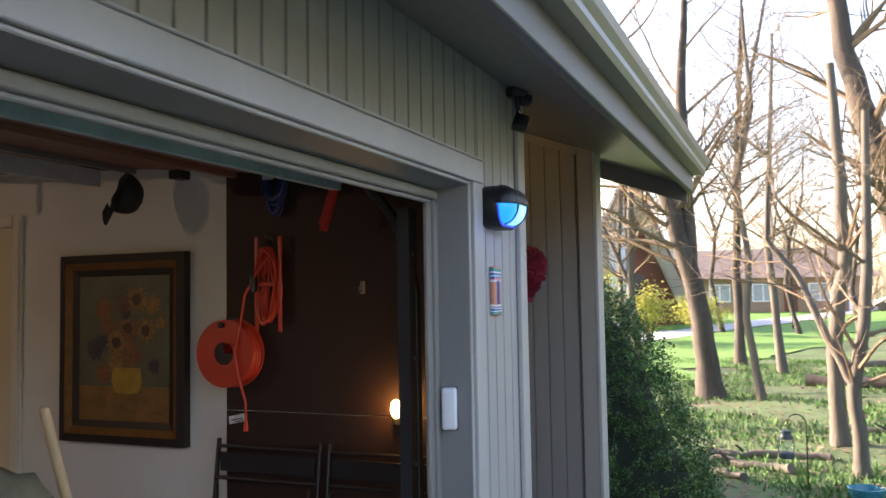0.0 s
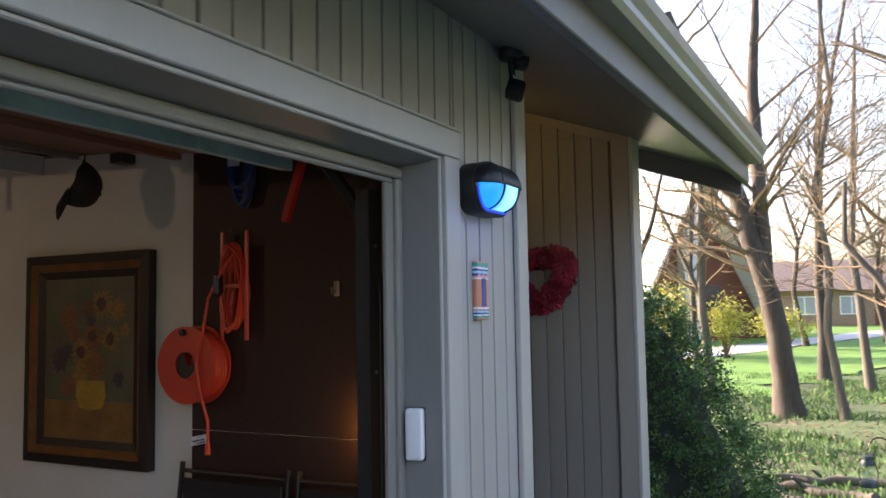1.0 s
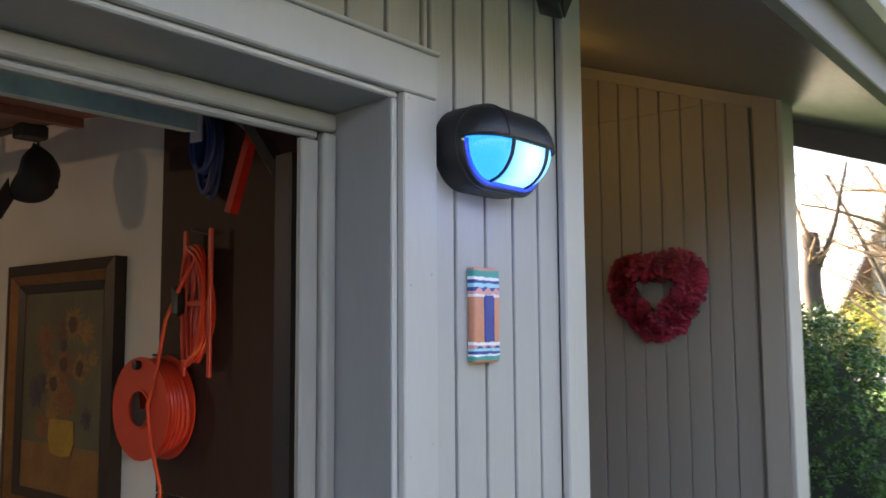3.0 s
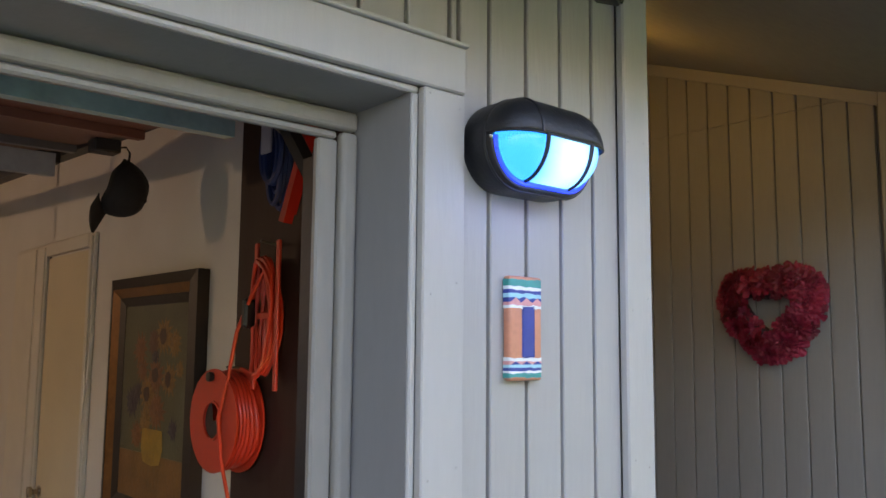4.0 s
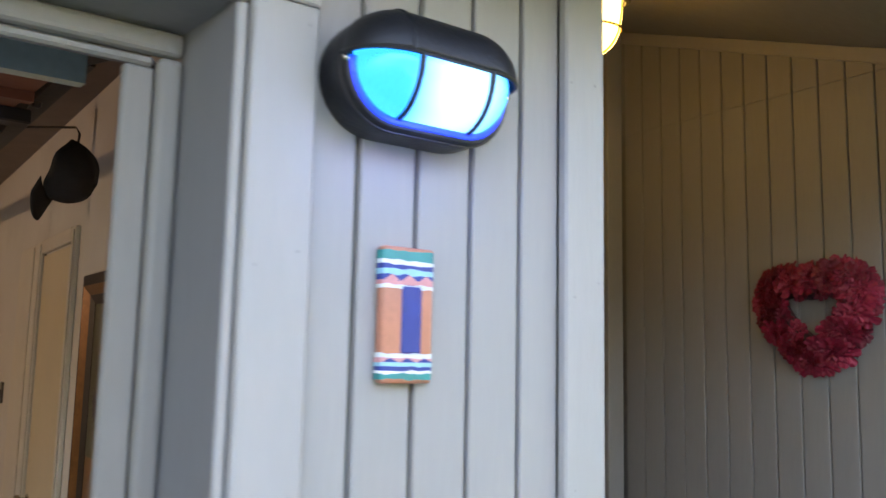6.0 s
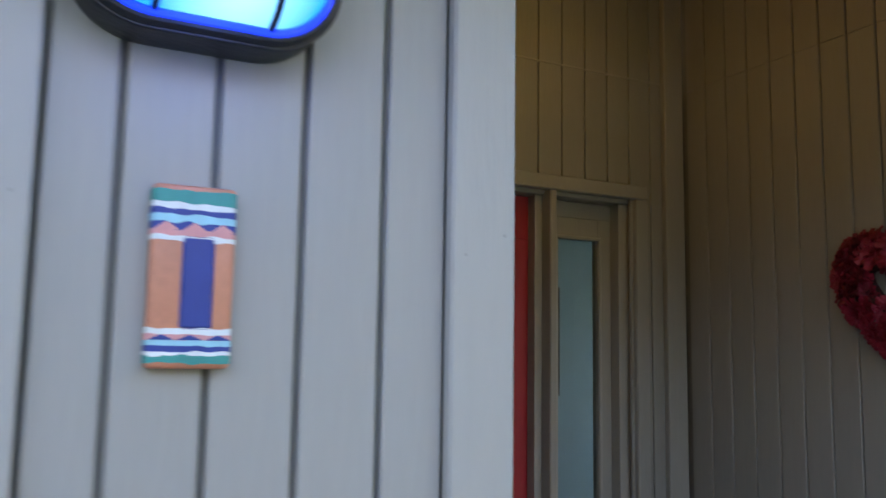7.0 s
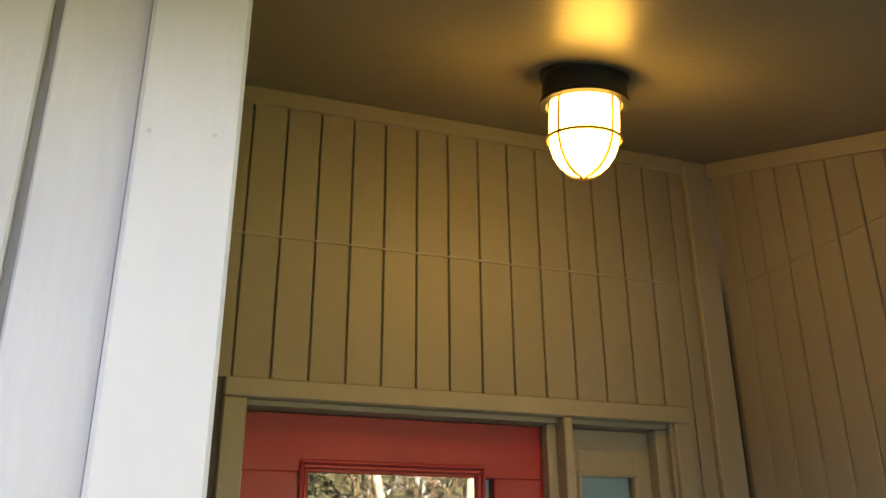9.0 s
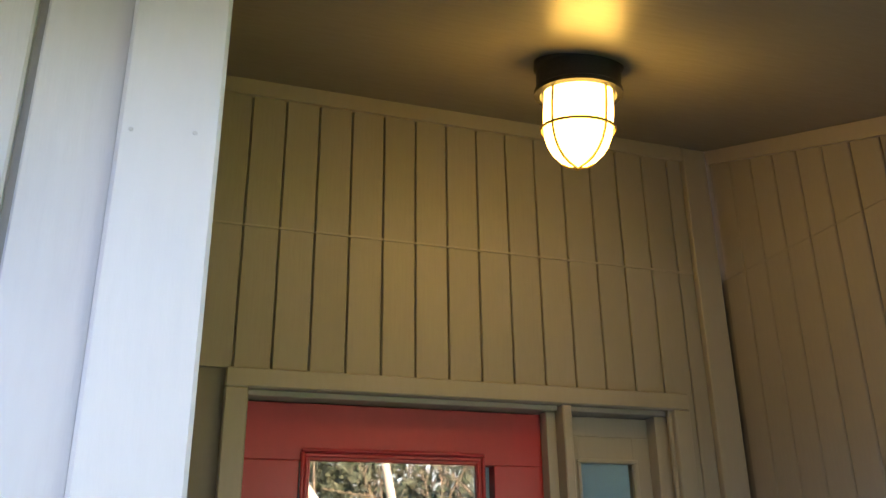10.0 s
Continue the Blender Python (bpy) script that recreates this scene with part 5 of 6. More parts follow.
for k in range(8000):
    x = 4.0 + 16 * rnd.random() ** 1.2
    y = rnd.uniform(-4.5, 5.0)
    z = terrain(x, y) + 0.012
    a, s = rnd.uniform(0, math.tau), rnd.uniform(0.02, 0.05)
    t1, t2 = rnd.uniform(-0.4, 0.4), rnd.uniform(-0.4, 0.4)
    c, d = math.cos(a) * s, math.sin(a) * s
    bm.faces.new([bm.verts.new(p) for p in ((x - c, y - d, z), (x + d * 0.6, y - c * 0.6, z + s * t1), (x + c, y + d, z + s * t2 * 0.5 + 0.01), (x - d * 0.6, y + c * 0.6, z + s * t2))])
tagged(part("leaf_litter", bm, M_LEAFLITTER), "dry brown leaves lying on the wood floor", "leaves", kind="stuff")


# ---------------------------------------------------------------- bare trees
def bark(name, base, var=0.35):
    return material(name, base, 0.9, vary=var, scale=5, fine=26, bump=0.9, stretch=(1, 1, 0.22))


M_BARK = bark("grey_brown_bark", (0.062, 0.051, 0.042), 0.5)
M_BARKPALE = bark("pale_bark", (0.105, 0.092, 0.075))
M_TWIG = bark("twig_bark", (0.17, 0.125, 0.08), 0.25)
M_BIRCH = bark("white_birch_bark", (0.45, 0.41, 0.34), 0.3)


def grow(bm, p, d, length, r, depth, rnd, sides=6, droop=0.0, spread=0.6, kids=3):
    """A limb that bends as it goes, and its own side limbs."""
    n = max(3, int(length / 0.35)) if depth > 1 else 4
    n = min(n, 9)
    pts, rad = [p.copy()], [r]
    d = d.normalized()
    q = p.copy()
    for i in range(n):
        d = (d + Vector((rnd.gauss(0, 0.13), rnd.gauss(0, 0.13), rnd.gauss(0.02 - droop, 0.10)))).normalized()
        q = q + d * length / n
        pts.append(q.copy())
        rad.append(max(0.0022, r * (1 - 0.72 * (i + 1) / n)))
    tube(bm, pts, rad, sides if depth > 1 else 3, False)
    if depth <= 0:
        return
    for k in range(kids + (1 if depth > 1 else 1)):
        f = rnd.uniform(0.25, 0.98)
        i = min(n - 1, int(f * n))
        base = pts[i].lerp(pts[i + 1], f * n - i)
        axis = d.orthogonal().normalized()
        axis.rotate(Matrix.Rotation(rnd.uniform(0, math.tau), 3, d))
        nd = (pts[i + 1] - pts[i]).normalized() * (1 - spread * 0.6) + axis * spread * rnd.uniform(0.7, 1.3)
        nd.z += 0.12
        grow(bm, base, nd, length * rnd.uniform(0.45, 0.7), max(0.003, rad[i] * rnd.uniform(0.35, 0.6)), depth - 1, rnd, 5, droop, spread, kids)


def tree(label, stems, seed, mat, twig=None, limbs=9, limb_len=2.2, depth=2, z_from=0.35, sides=12, kids=3, group=""):
    """stems: lists of (x, y, z, radius) from the ground up; limbs are grown from their upper part."""
    rnd = random.Random(seed)
    x, y = stems[0][0][:2]
    z0 = terrain(x, y)
    t = thing("tree", label, "tree", group=group, at=(x, y, z0))
    for si, st in enumerate(stems):
        bm = bmesh.new()
        pts, rad = [], []
        for a, b in zip(st, st[1:]):
            m = 5
            for k in range(m):
                f = k / m
                pts.append(Vector([a[c] + (b[c] - a[c]) * f for c in range(3)]) - Vector((x, y, z0)))
                rad.append(a[3] + (b[3] - a[3]) * f)
        pts.append(Vector(st[-1][:3]) - Vector((x, y, z0)))
        rad.append(st[-1][3])
        for k in range(1, len(pts) - 1):
            pts[k] += Vector((rnd.gauss(0, 0.12), rnd.gauss(0, 0.12), 0)) * min(rad[k], 0.15)
        if si == 0:
            rad[0] *= 1.45
            pts[0].z -= 0.1
            if len(rad) > 2:
                rad[1] *= 1.12
        tube(bm, pts, rad, sides)
        part("trunk" if si == 0 else "limb", bm, mat, t, smooth=True)
        bm = bmesh.new()
        nl_ = max(2, int(limbs * (len(st) - 1) / 3)) if si else limbs
        for k in range(nl_):
            f = rnd.uniform(z_from if si == 0 else 0.15, 1.0)
            i = min(len(pts) - 2, int(f * (len(pts) - 1)))
            d = pts[i + 1] - pts[i]
            axis = d.orthogonal().normalized()
            axis.rotate(Matrix.Rotation(rnd.uniform(0, math.tau), 3, d.normalized()))
            grow(bm, pts[i], axis * 0.8 + d.normalized() * 0.6, limb_len * rnd.uniform(0.5, 1.2), min(0.05, max(0.008, rad[i] * 0.35)), depth, rnd, 5, 0.0, 0.6, kids)
        part("twig_crown", bm, twig or M_TWIG, t, "thin bare twigs")["kind"] = "stuff"
    return t


G = "trees of the wood"
tree("large grey tree leaning over the lawn, bare", [[(12.4, 0.35, -0.2, 0.22), (12.3, 0.55, 1.6, 0.18), (12.2, 0.9, 3.2, 0.155), (12.2, 1.55, 5.2, 0.13), (12.1, 2.1, 7.0, 0.09)],
     [(12.3, 0.62, 1.9, 0.16), (12.4, 0.7, 3.6, 0.12), (12.5, 0.75, 5.4, 0.10), (12.5, 0.6, 7.6, 0.05)]], 1, M_BARK, limbs=18, limb_len=2.4, kids=4, group=G)
tree("slender young tree with sunlit bark, bare", [[(12.1, -0.5, -0.2, 0.075), (12.1, -0.28, 1.3, 0.065), (12.1, -0.36, 2.4, 0.058), (12.0, -0.2, 3.6, 0.05), (12.0, -0.5, 5.0, 0.04), (12.0, -0.35, 8.0, 0.02)]], 2, M_BARKPALE, limbs=22, limb_len=1.6, kids=4, group=G)
tree("slender pale tree with thin bare twigs", [[(18.0, -0.75, -0.2, 0.10), (18.0, -0.5, 3.0, 0.085), (18.0, -0.8, 8.0, 0.03)]], 3, M_BARKPALE, limbs=20, limb_len=1.9, kids=4, group=G)
tree("grey smooth tree on the slope, bare", [[(7.6, -1.55, -0.2, 0.105), (7.6, -1.5, 1.0, 0.09), (7.6, -1.68, 2.2, 0.085), (7.5, -1.6, 4.5, 0.05)]], 4, M_BARKPALE, limbs=10, limb_len=1.5, group=G)
tree("forked grey tree with a long bowed limb", [[(5.9, -1.66, -0.2, 0.075), (5.9, -1.62, 0.75, 0.07), (5.95, -1.78, 1.6, 0.06), (6.0, -1.85, 3.6, 0.035)],
     [(5.9, -1.62, 0.8, 0.05), (6.0, -1.40, 1.25, 0.042), (6.1, -1.15, 1.9, 0.035), (6.1, -0.85, 2.3, 0.03), (6.1, -0.88, 2.9, 0.02)]], 5, M_BARKPALE, limbs=8, limb_len=1.2, group=G)
tree("stout vine-hung tree beside the slope, bare", [[(9.0, -2.75, -0.2, 0.24), (9.0, -2.6, 1.4, 0.20), (9.0, -2.3, 3.2, 0.18), (9.0, -1.85, 5.0, 0.14), (9.0, -1.6, 7.5, 0.08)]], 6, M_BARK, limbs=26, limb_len=1.4, depth=2, kids=4, group=G)
tree("broken topped trunk with one side limb", [[(9.0, 1.98, -0.2, 0.125), (9.0, 1.98, 1.8, 0.11), (9.0, 2.02, 2.85, 0.10)], [(9.0, 1.98, 2.3, 0.04), (9.0, 1.72, 2.95, 0.03), (9.0, 1.55, 3.7, 0.015)]], 7, M_BARK, limbs=3, limb_len=0.8, z_from=0.8, group=G)
tree("pale forked sapling before the brown house", [[(14.0, 1.85, -0.2, 0.10), (14.0, 2.05, 1.6, 0.085), (14.0, 2.0, 3.4, 0.07), (14.0, 1.9, 6.0, 0.03)], [(14.0, 2.05, 1.9, 0.05), (14.0, 2.5, 3.0, 0.04), (14.0, 3.1, 4.4, 0.02)]], 8, M_BARKPALE, limbs=10, limb_len=1.6, group=G)
far_tree = tree("slim bare wood tree beyond the lawn", [[(26.0, -3.0, -0.1, 0.10), (26.05, -2.7, 1.8, 0.085), (25.9, -2.95, 3.6, 0.07), (26.2, -2.5, 5.8, 0.045), (26.0, -2.9, 8.5, 0.02)], [(25.9, -2.95, 3.5, 0.05), (25.7, -3.6, 5.2, 0.04), (25.9, -4.0, 7.6, 0.02)]], 9, M_BARK, limbs=22, limb_len=2.4, kids=4, group=G)
rnd = random.Random(77)
for k in range(16):
    x, y = rnd.uniform(17, 56), rnd.uniform(-15, 8)
    if -1.0 < y - (4.5 - (x - 32) * 0.317) < 3 or (x < 24 and y > -1.2):
        y -= 4
    s = rnd.uniform(0.7, 1.35)
    copy_thing(far_tree, pose(x, y, terrain(x, y), rnd.uniform(-4, 4), rnd.uniform(-4, 4), rnd.uniform(0, 360)) @ Matrix.Scale(s, 4))

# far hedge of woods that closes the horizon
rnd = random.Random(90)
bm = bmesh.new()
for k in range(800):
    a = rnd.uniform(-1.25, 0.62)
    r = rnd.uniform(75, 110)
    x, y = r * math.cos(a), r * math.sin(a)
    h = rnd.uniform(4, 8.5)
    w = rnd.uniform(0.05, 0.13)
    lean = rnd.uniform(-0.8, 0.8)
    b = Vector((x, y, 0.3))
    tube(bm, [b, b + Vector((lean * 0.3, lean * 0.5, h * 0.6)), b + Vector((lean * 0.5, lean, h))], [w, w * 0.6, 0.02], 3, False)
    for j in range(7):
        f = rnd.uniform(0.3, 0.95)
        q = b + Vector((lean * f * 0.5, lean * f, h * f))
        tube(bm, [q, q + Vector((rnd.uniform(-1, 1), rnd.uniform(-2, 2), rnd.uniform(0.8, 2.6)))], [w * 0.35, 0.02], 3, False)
# Bark lightened so that the distance haze sits in its colour.
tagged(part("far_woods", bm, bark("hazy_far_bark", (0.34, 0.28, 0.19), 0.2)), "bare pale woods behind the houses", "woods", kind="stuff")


# ---------------------------------------------------------------- leafy shrubs
def leaf_cloud(n, shape, size, seed, flat=0.55):
    """Many small leaves over a lumpy body: shape(u) gives the place from three numbers."""
    rnd = random.Random(seed)
    bm = bmesh.new()
    for k in range(n):
        p, nrm = shape(rnd)
        s = size * rnd.uniform(0.6, 1.3)
        nrm = (nrm + Vector((rnd.gauss(0, flat), rnd.gauss(0, flat), rnd.gauss(0.2, flat)))).normalized()
        t1 = nrm.orthogonal().normalized()
        t1.rotate(Matrix.Rotation(rnd.uniform(0, math.tau), 3, nrm))
        t2 = nrm.cross(t1)
        vs = [p - t1 * s, p - t2 * s * 0.45 + nrm * s * 0.1, p + t1 * s, p + t2 * s * 0.45 + nrm * s * 0.1]
        bm.faces.new([bm.verts.new(v) for v in vs])
    return bm


M_EVERGREEN = material("evergreen_leaf", (0.05, 0.125, 0.028), 0.45, vary=0.6, scale=6, fine=40, bump=0)
# Near-black core colour carries the shade between the leaf sprays.
M_EVERCORE = material("shrub_inner_shade", (0.008, 0.014, 0.006), 0.9, vary=0.3)


def evergreen(x, y, w, d, h, seed, tufts, per=44):
    """A shrub of many leafy sprays over a lumpy core coloured as inner shade."""
    z0 = terrain(x, y)
    t = thing("evergreen_shrub", "dense dark green evergreen shrub beside the porch", "shrub", group="shrubs by the porch", at=(x, y, z0))

    def radius(a, f):
        lump = 1 + 0.20 * noise.noise((math.cos(a) * 1.7 + seed, math.sin(a) * 1.7, f * 4)) + 0.12 * noise.noise((math.cos(a) * 4.5 + seed, math.sin(a) * 4.5, f * 9))
        return lump * max(0.04, (1 - 0.12 * max(0, 0.2 - f)) * (1 - max(0.0, f - 0.12) / 0.9) ** 0.62)

    rnd = random.Random(seed)
    bm, bn = bmesh.new(), bmesh.new()
    for k in range(tufts):
        a, f = rnd.uniform(0, math.tau), rnd.random() ** 1.15
        r = radius(a, f) * rnd.uniform(0.84, 1.0)
        p = Vector((w * r * math.cos(a), d * r * math.sin(a), h * f))
        out = (Vector((math.cos(a), math.sin(a), rnd.uniform(0.3, 1.3))) + Vector((rnd.gauss(0, 0.3), rnd.gauss(0, 0.3), rnd.gauss(0, 0.25)))).normalized()
        length = rnd.uniform(0.10, 0.24)
        u = out.orthogonal().normalized()
        v = out.cross(u)
        target = bn if rnd.random() < 0.16 else bm
        for j in range(per):
            g = rnd.random()
            ang, rad = rnd.uniform(0, math.tau), length * 0.36 * (1 - 0.75 * g) * rnd.uniform(0.5, 1.1)
            side = u * math.cos(ang) + v * math.sin(ang)
            q = p + out * length * g + side * rad
            ax = (side * 0.9 + out * rnd.uniform(0.3, 1.2)).normalized()
            wd = ax.cross(Vector((rnd.gauss(0, 1), rnd.gauss(0, 1), rnd.gauss(0, 1)))).normalized()
            s = rnd.uniform(0.016, 0.030)
            target.faces.new([target.verts.new(c) for c in (q, q + ax * s * 0.5 + wd * s * 0.30, q + ax * s, q + ax * s * 0.5 - wd * s * 0.30)])
    part("foliage", bm, M_EVERGREEN, t)["kind"] = "stuff"
    part("young_foliage", bn, M_NEWLEAF, t, "lighter new shoots")["kind"] = "stuff"
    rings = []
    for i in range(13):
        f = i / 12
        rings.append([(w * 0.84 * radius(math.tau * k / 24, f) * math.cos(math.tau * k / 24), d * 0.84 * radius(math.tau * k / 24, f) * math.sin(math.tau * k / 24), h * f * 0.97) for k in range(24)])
    part("shade_core", loft(bmesh.new(), rings), M_EVERCORE, t, smooth=True)
    return t


M_NEWLEAF = material("new_leaf", (0.12, 0.22, 0.04), 0.5, vary=0.35, bump=0)
evergreen(3.35, 0.55, 1.0, 1.05, 1.86, 3, 1500)
evergreen(4.9, 1.35, 1.0, 1.0, 1.80, 8, 620, 30)

M_FORSYTHIA = material("yellow_blossom", (0.42, 0.42, 0.07), 0.7, vary=0.35, scale=4, bump=0)
M_BUSHGREEN = material("fresh_bush_leaf", (0.16, 0.24, 0.05), 0.7, vary=0.4, scale=4, bump=0)


def loose_bush(x, y, w, h, seed, mat, label, n=3000):
    z0 = terrain(x, y)
    t = thing("flowering_bush", label, "bush", group="bushes by the road", at=(x, y, z0))
    rnd = random.Random(seed)
    bm = bmesh.new()
    tips = []
    for k in range(36):
        a, lean = rnd.uniform(0, math.tau), rnd.uniform(0.1, 1.0)
        e = Vector((math.cos(a) * w * lean, math.sin(a) * w * lean, h * (1.05 - 0.45 * lean * lean) * rnd.uniform(0.75, 1.1)))
        m = Vector((e.x * 0.4, e.y * 0.4, e.z * 0.65))
        tube(bm, [Vector((0, 0, -0.05)), m, e], [0.02, 0.012, 0.004], 4, False)
        tips.append((m, e))
    part("stem_cluster", bm, M_TWIG, t)["kind"] = "stuff"

    def shape(r):
        m, e = tips[r.randrange(len(tips))]
        p = m.lerp(e, r.uniform(-0.3, 1.05))
        return p + Vector((r.gauss(0, 0.16), r.gauss(0, 0.16), r.gauss(0, 0.14))), Vector((0, 0, 1))

    part("blossom", leaf_cloud(n, shape, 0.05, seed, 1.0), mat, t)
    return t


for i, (x, y, w, h) in enumerate(((27, 5.6, 1.6, 2.6), (29, 7.6, 1.8, 3.0), (28, 4.0, 1.3, 2.0), (30, 10.0, 2.0, 2.8), (33, 2.6, 1.3, 1.6))):
    loose_bush(x, y, w, h, 30 + i, M_FORSYTHIA if i != 3 else M_BUSHGREEN, "bush with loose yellow spring blossom" if i != 3 else "bush with fresh green spring leaves")

# ---------------------------------------------------------------- houses
M_LOGWALL = material("brown_plank_wall", (0.16, 0.06, 0.035), 0.8, vary=0.25, scale=3, stretch=(0.3, 0.3, 6))
M_PALEROOF = material("pale_metal_roof", (0.72, 0.71, 0.66), 0.5, vary=0.1, scale=1)
M_STONE = material("white_stone", (0.55, 0.55, 0.56), 0.8, vary=0.25, scale=4, bump=0.5)
M_BRICK = material("tan_brick", (0.30, 0.20, 0.14), 0.85, vary=0.25, scale=6)
M_SHINGLE = material("brown_grey_shingle", (0.20, 0.155, 0.135), 0.9, vary=0.2, scale=3)
M_DARKPANE = material("dark_window_pane", (0.03, 0.04, 0.05), 0.1, vary=0.1, bump=0)
M_PALEPANE = material("pale_window_pane", (0.35, 0.38, 0.42), 0.15, vary=0.1, bump=0)

# steep gabled house; local x across the gable, y along the ridge
hx, hy = 40.0, 7.4
house = thing("gabled_house", "brown steep gabled house with pale roof and stone chimney", "house", at=pose(hx, hy, terrain(hx, hy), 0, 0, -38))
W2, HE, HP, LN = 4.5, 0.6, 8.2, 13.0
bm = bmesh.new()
g0 = [bm.verts.new(p) for p in ((-W2, 0, 0), (W2, 0, 0), (W2, 0, HE), (0, 0, HP - 0.15), (-W2, 0, HE))]
g1 = [bm.verts.new((v.co.x, LN, v.co.z)) for v in g0]
bm.faces.new(g0)
bm.faces.new(g1[::-1])
for k in range(5):
    bm.faces.new((g0[k], g0[(k + 1) % 5], g1[(k + 1) % 5], g1[k]))
part("wall", bm, M_LOGWALL, house)
for sx in (-1, 1):
    bm = bmesh.new()
    e0, p0 = Vector((sx * (W2 + 0.7), -1.1, HE - 1.0)), Vector((0, -1.1, HP))
    dn = Vector((sx * 0.12, 0, 0.10))
    pts = [e0, p0, p0 + dn, e0 + dn]
    a = [bm.verts.new(p) for p in pts]
    b = [bm.verts.new(p + Vector((0, LN + 2.2, 0))) for p in pts]
    bm.faces.new(a)
    bm.faces.new(b[::-1])
    for k in range(4):
        bm.faces.new((a[k], a[(k + 1) % 4], b[(k + 1) % 4], b[k]))
    part("roof_slope", bm, M_PALEROOF, house, "pale sunlit roof slope")
    bm = bmesh.new()
    a = [bm.verts.new(p + Vector((0, -0.06, 0))) for p in (e0 - Vector((0, 0, 0.28)), p0 - Vector((0, 0, 0.34)), p0, e0)]
    b = [bm.verts.new(v.co + Vector((0, 0.05, 0))) for v in a]
    bm.faces.new(a)
    bm.faces.new(b[::-1])
    for k in range(4):
        bm.faces.new((a[k], a[(k + 1) % 4], b[(k + 1) % 4], b[k]))
    part("barge_board", bm, M_LOGWALL, house)
ch = part("chimney", boxbm(-1.0, 0.1, -0.6, -0.01, 0, 7.0, 0.03), M_STONE, house, "white stone chimney")
win = part("window", boxbm(-2.1, -1.2, -0.06, -0.005, 1.6, 2.9), M_LOGWALL, house)
part("pane", boxbm(-2.0, -1.3, -0.075, -0.062, 1.7, 2.8), M_DARKPANE, win)
win = part("window", boxbm(0.6, 1.8, -0.06, -0.005, 1.6, 2.9), M_LOGWALL, house)
part("pane", boxbm(0.7, 1.7, -0.075, -0.062, 1.7, 2.8), M_DARKPANE, win)

rx, ry = 62.0, 2.0
ranch = thing("ranch_house", "long low tan brick house with brown shingle roof", "house", at=pose(rx, ry, terrain(rx, ry) - 0.1, 0, 0, -90 + 6))
part("wall", boxbm(-7.5, 8.0, 0, 7, 0, 2.7), M_BRICK, ranch)
bm = bmesh.new()
a = [bm.verts.new(p) for p in ((-8.1, -0.7, 2.6), (8.6, -0.7, 2.6), (8.6, 7.7, 2.6), (-8.1, 7.7, 2.6))]
b = [bm.verts.new(p) for p in ((-5.2, 3.5, 4.9), (5.8, 3.5, 4.9))]
for q in ((a[0], a[1], b[1], b[0]), (a[1], a[2], b[1]), (a[2], a[3], b[0], b[1]), (a[3], a[0], b[0]), (a[3], a[2], a[1], a[0])):
    bm.faces.new(q)
part("roof", bm, M_SHINGLE, ranch)
for x in (-5.2, -2.2, 0.8, 4.6):
    win = part("window", boxbm(x - 0.75, x + 0.75, -0.05, -0.005, 0.9, 2.2), M_WHITE, ranch)
    for sx in (-0.36, 0.36):
        part("pane", boxbm(x + sx - 0.31, x + sx + 0.31, -0.062, -0.052, 0.98, 2.12), M_PALEPANE, win)
part("door", boxbm(2.2, 3.1, -0.05, -0.005, 0.05, 2.1), M_LOGWALL, ranch)
part("porch_post", boxbm(6.4, 6.6, -0.6, -0.4, 0, 2.6), M_WHITE, ranch)

# parked car far off
car = thing("parked_car", "white car parked beyond the lawn by the road", "car", at=pose(60.0, -7.8, terrain(60, -7.8), 0, 0, 70))
bm = bmesh.new()
prof = [(-2.1, 0.35), (2.1, 0.35), (2.15, 0.7), (1.2, 0.9), (0.6, 1.4), (-1.3, 1.42), (-2.0, 0.95), (-2.15, 0.7)]
loft(bm, [[(x, y, z) for x, z in prof] for y in (-0.85, 0.85)])
part("body", bm, M_WHITE, car)
part("windows", boxbm(-1.3, 0.6, -0.87, 0.87, 0.95, 1.3), M_DARKPANE, car)
for x in (-1.3, 1.3):
    for y in (-0.8, 0.8):
        w = part("wheel", lathe(bmesh.new(), [(0.2, -0.1), (0.33, -0.09), (0.33, 0.09), (0.2, 0.1)], 18), M_BLACK, car)
        w.matrix_basis = pose(x, y, 0.33, 90)

# ---------------------------------------------------------------- logs, lantern, pot
def log(x, y, length, r, ang, seed, mat=None):
    z = terrain(x, y)
    rnd = random.Random(seed)
    t = thing("fallen_log", "weathered fallen log lying on the wood floor", "log", group="fallen logs", at=pose(x, y, z + r * 0.75, 0, 0, ang))
    pts = [(-length / 2 + length * k / 10, rnd.gauss(0, 0.03), rnd.gauss(0, 0.012)) for k in range(11)]
    part("stem", tube(bmesh.new(), pts, [r * rnd.uniform(0.8, 1.1) for k in range(11)], 10), mat or M_BARKPALE, t, smooth=True)
    part("stub", tube(bmesh.new(), [(length * 0.2, 0, r * 0.6), (length * 0.26, 0.08, r * 2.2)], [r * 0.4, r * 0.2], 6), M_BARK, t)
    return t


log(6.0, -0.55, 1.0, 0.055, 70, 1)
log(6.6, -0.75, 1.3, 0.05, 96, 2)
log(5.6, -0.35, 0.7, 0.04, 40, 3)
log(14.5, -2.9, 3.4, 0.13, 78, 4, M_BARK)
log(8.6, -2.6, 2.4, 0.05, 80, 5)
log(20.0, -4.2, 4.0, 0.12, 95, 6)

hook = thing("shepherd_hook", "black iron shepherd hook standing in the grass", "garden hook", at=(5.15, -1.16, terrain(5.15, -1.16)))
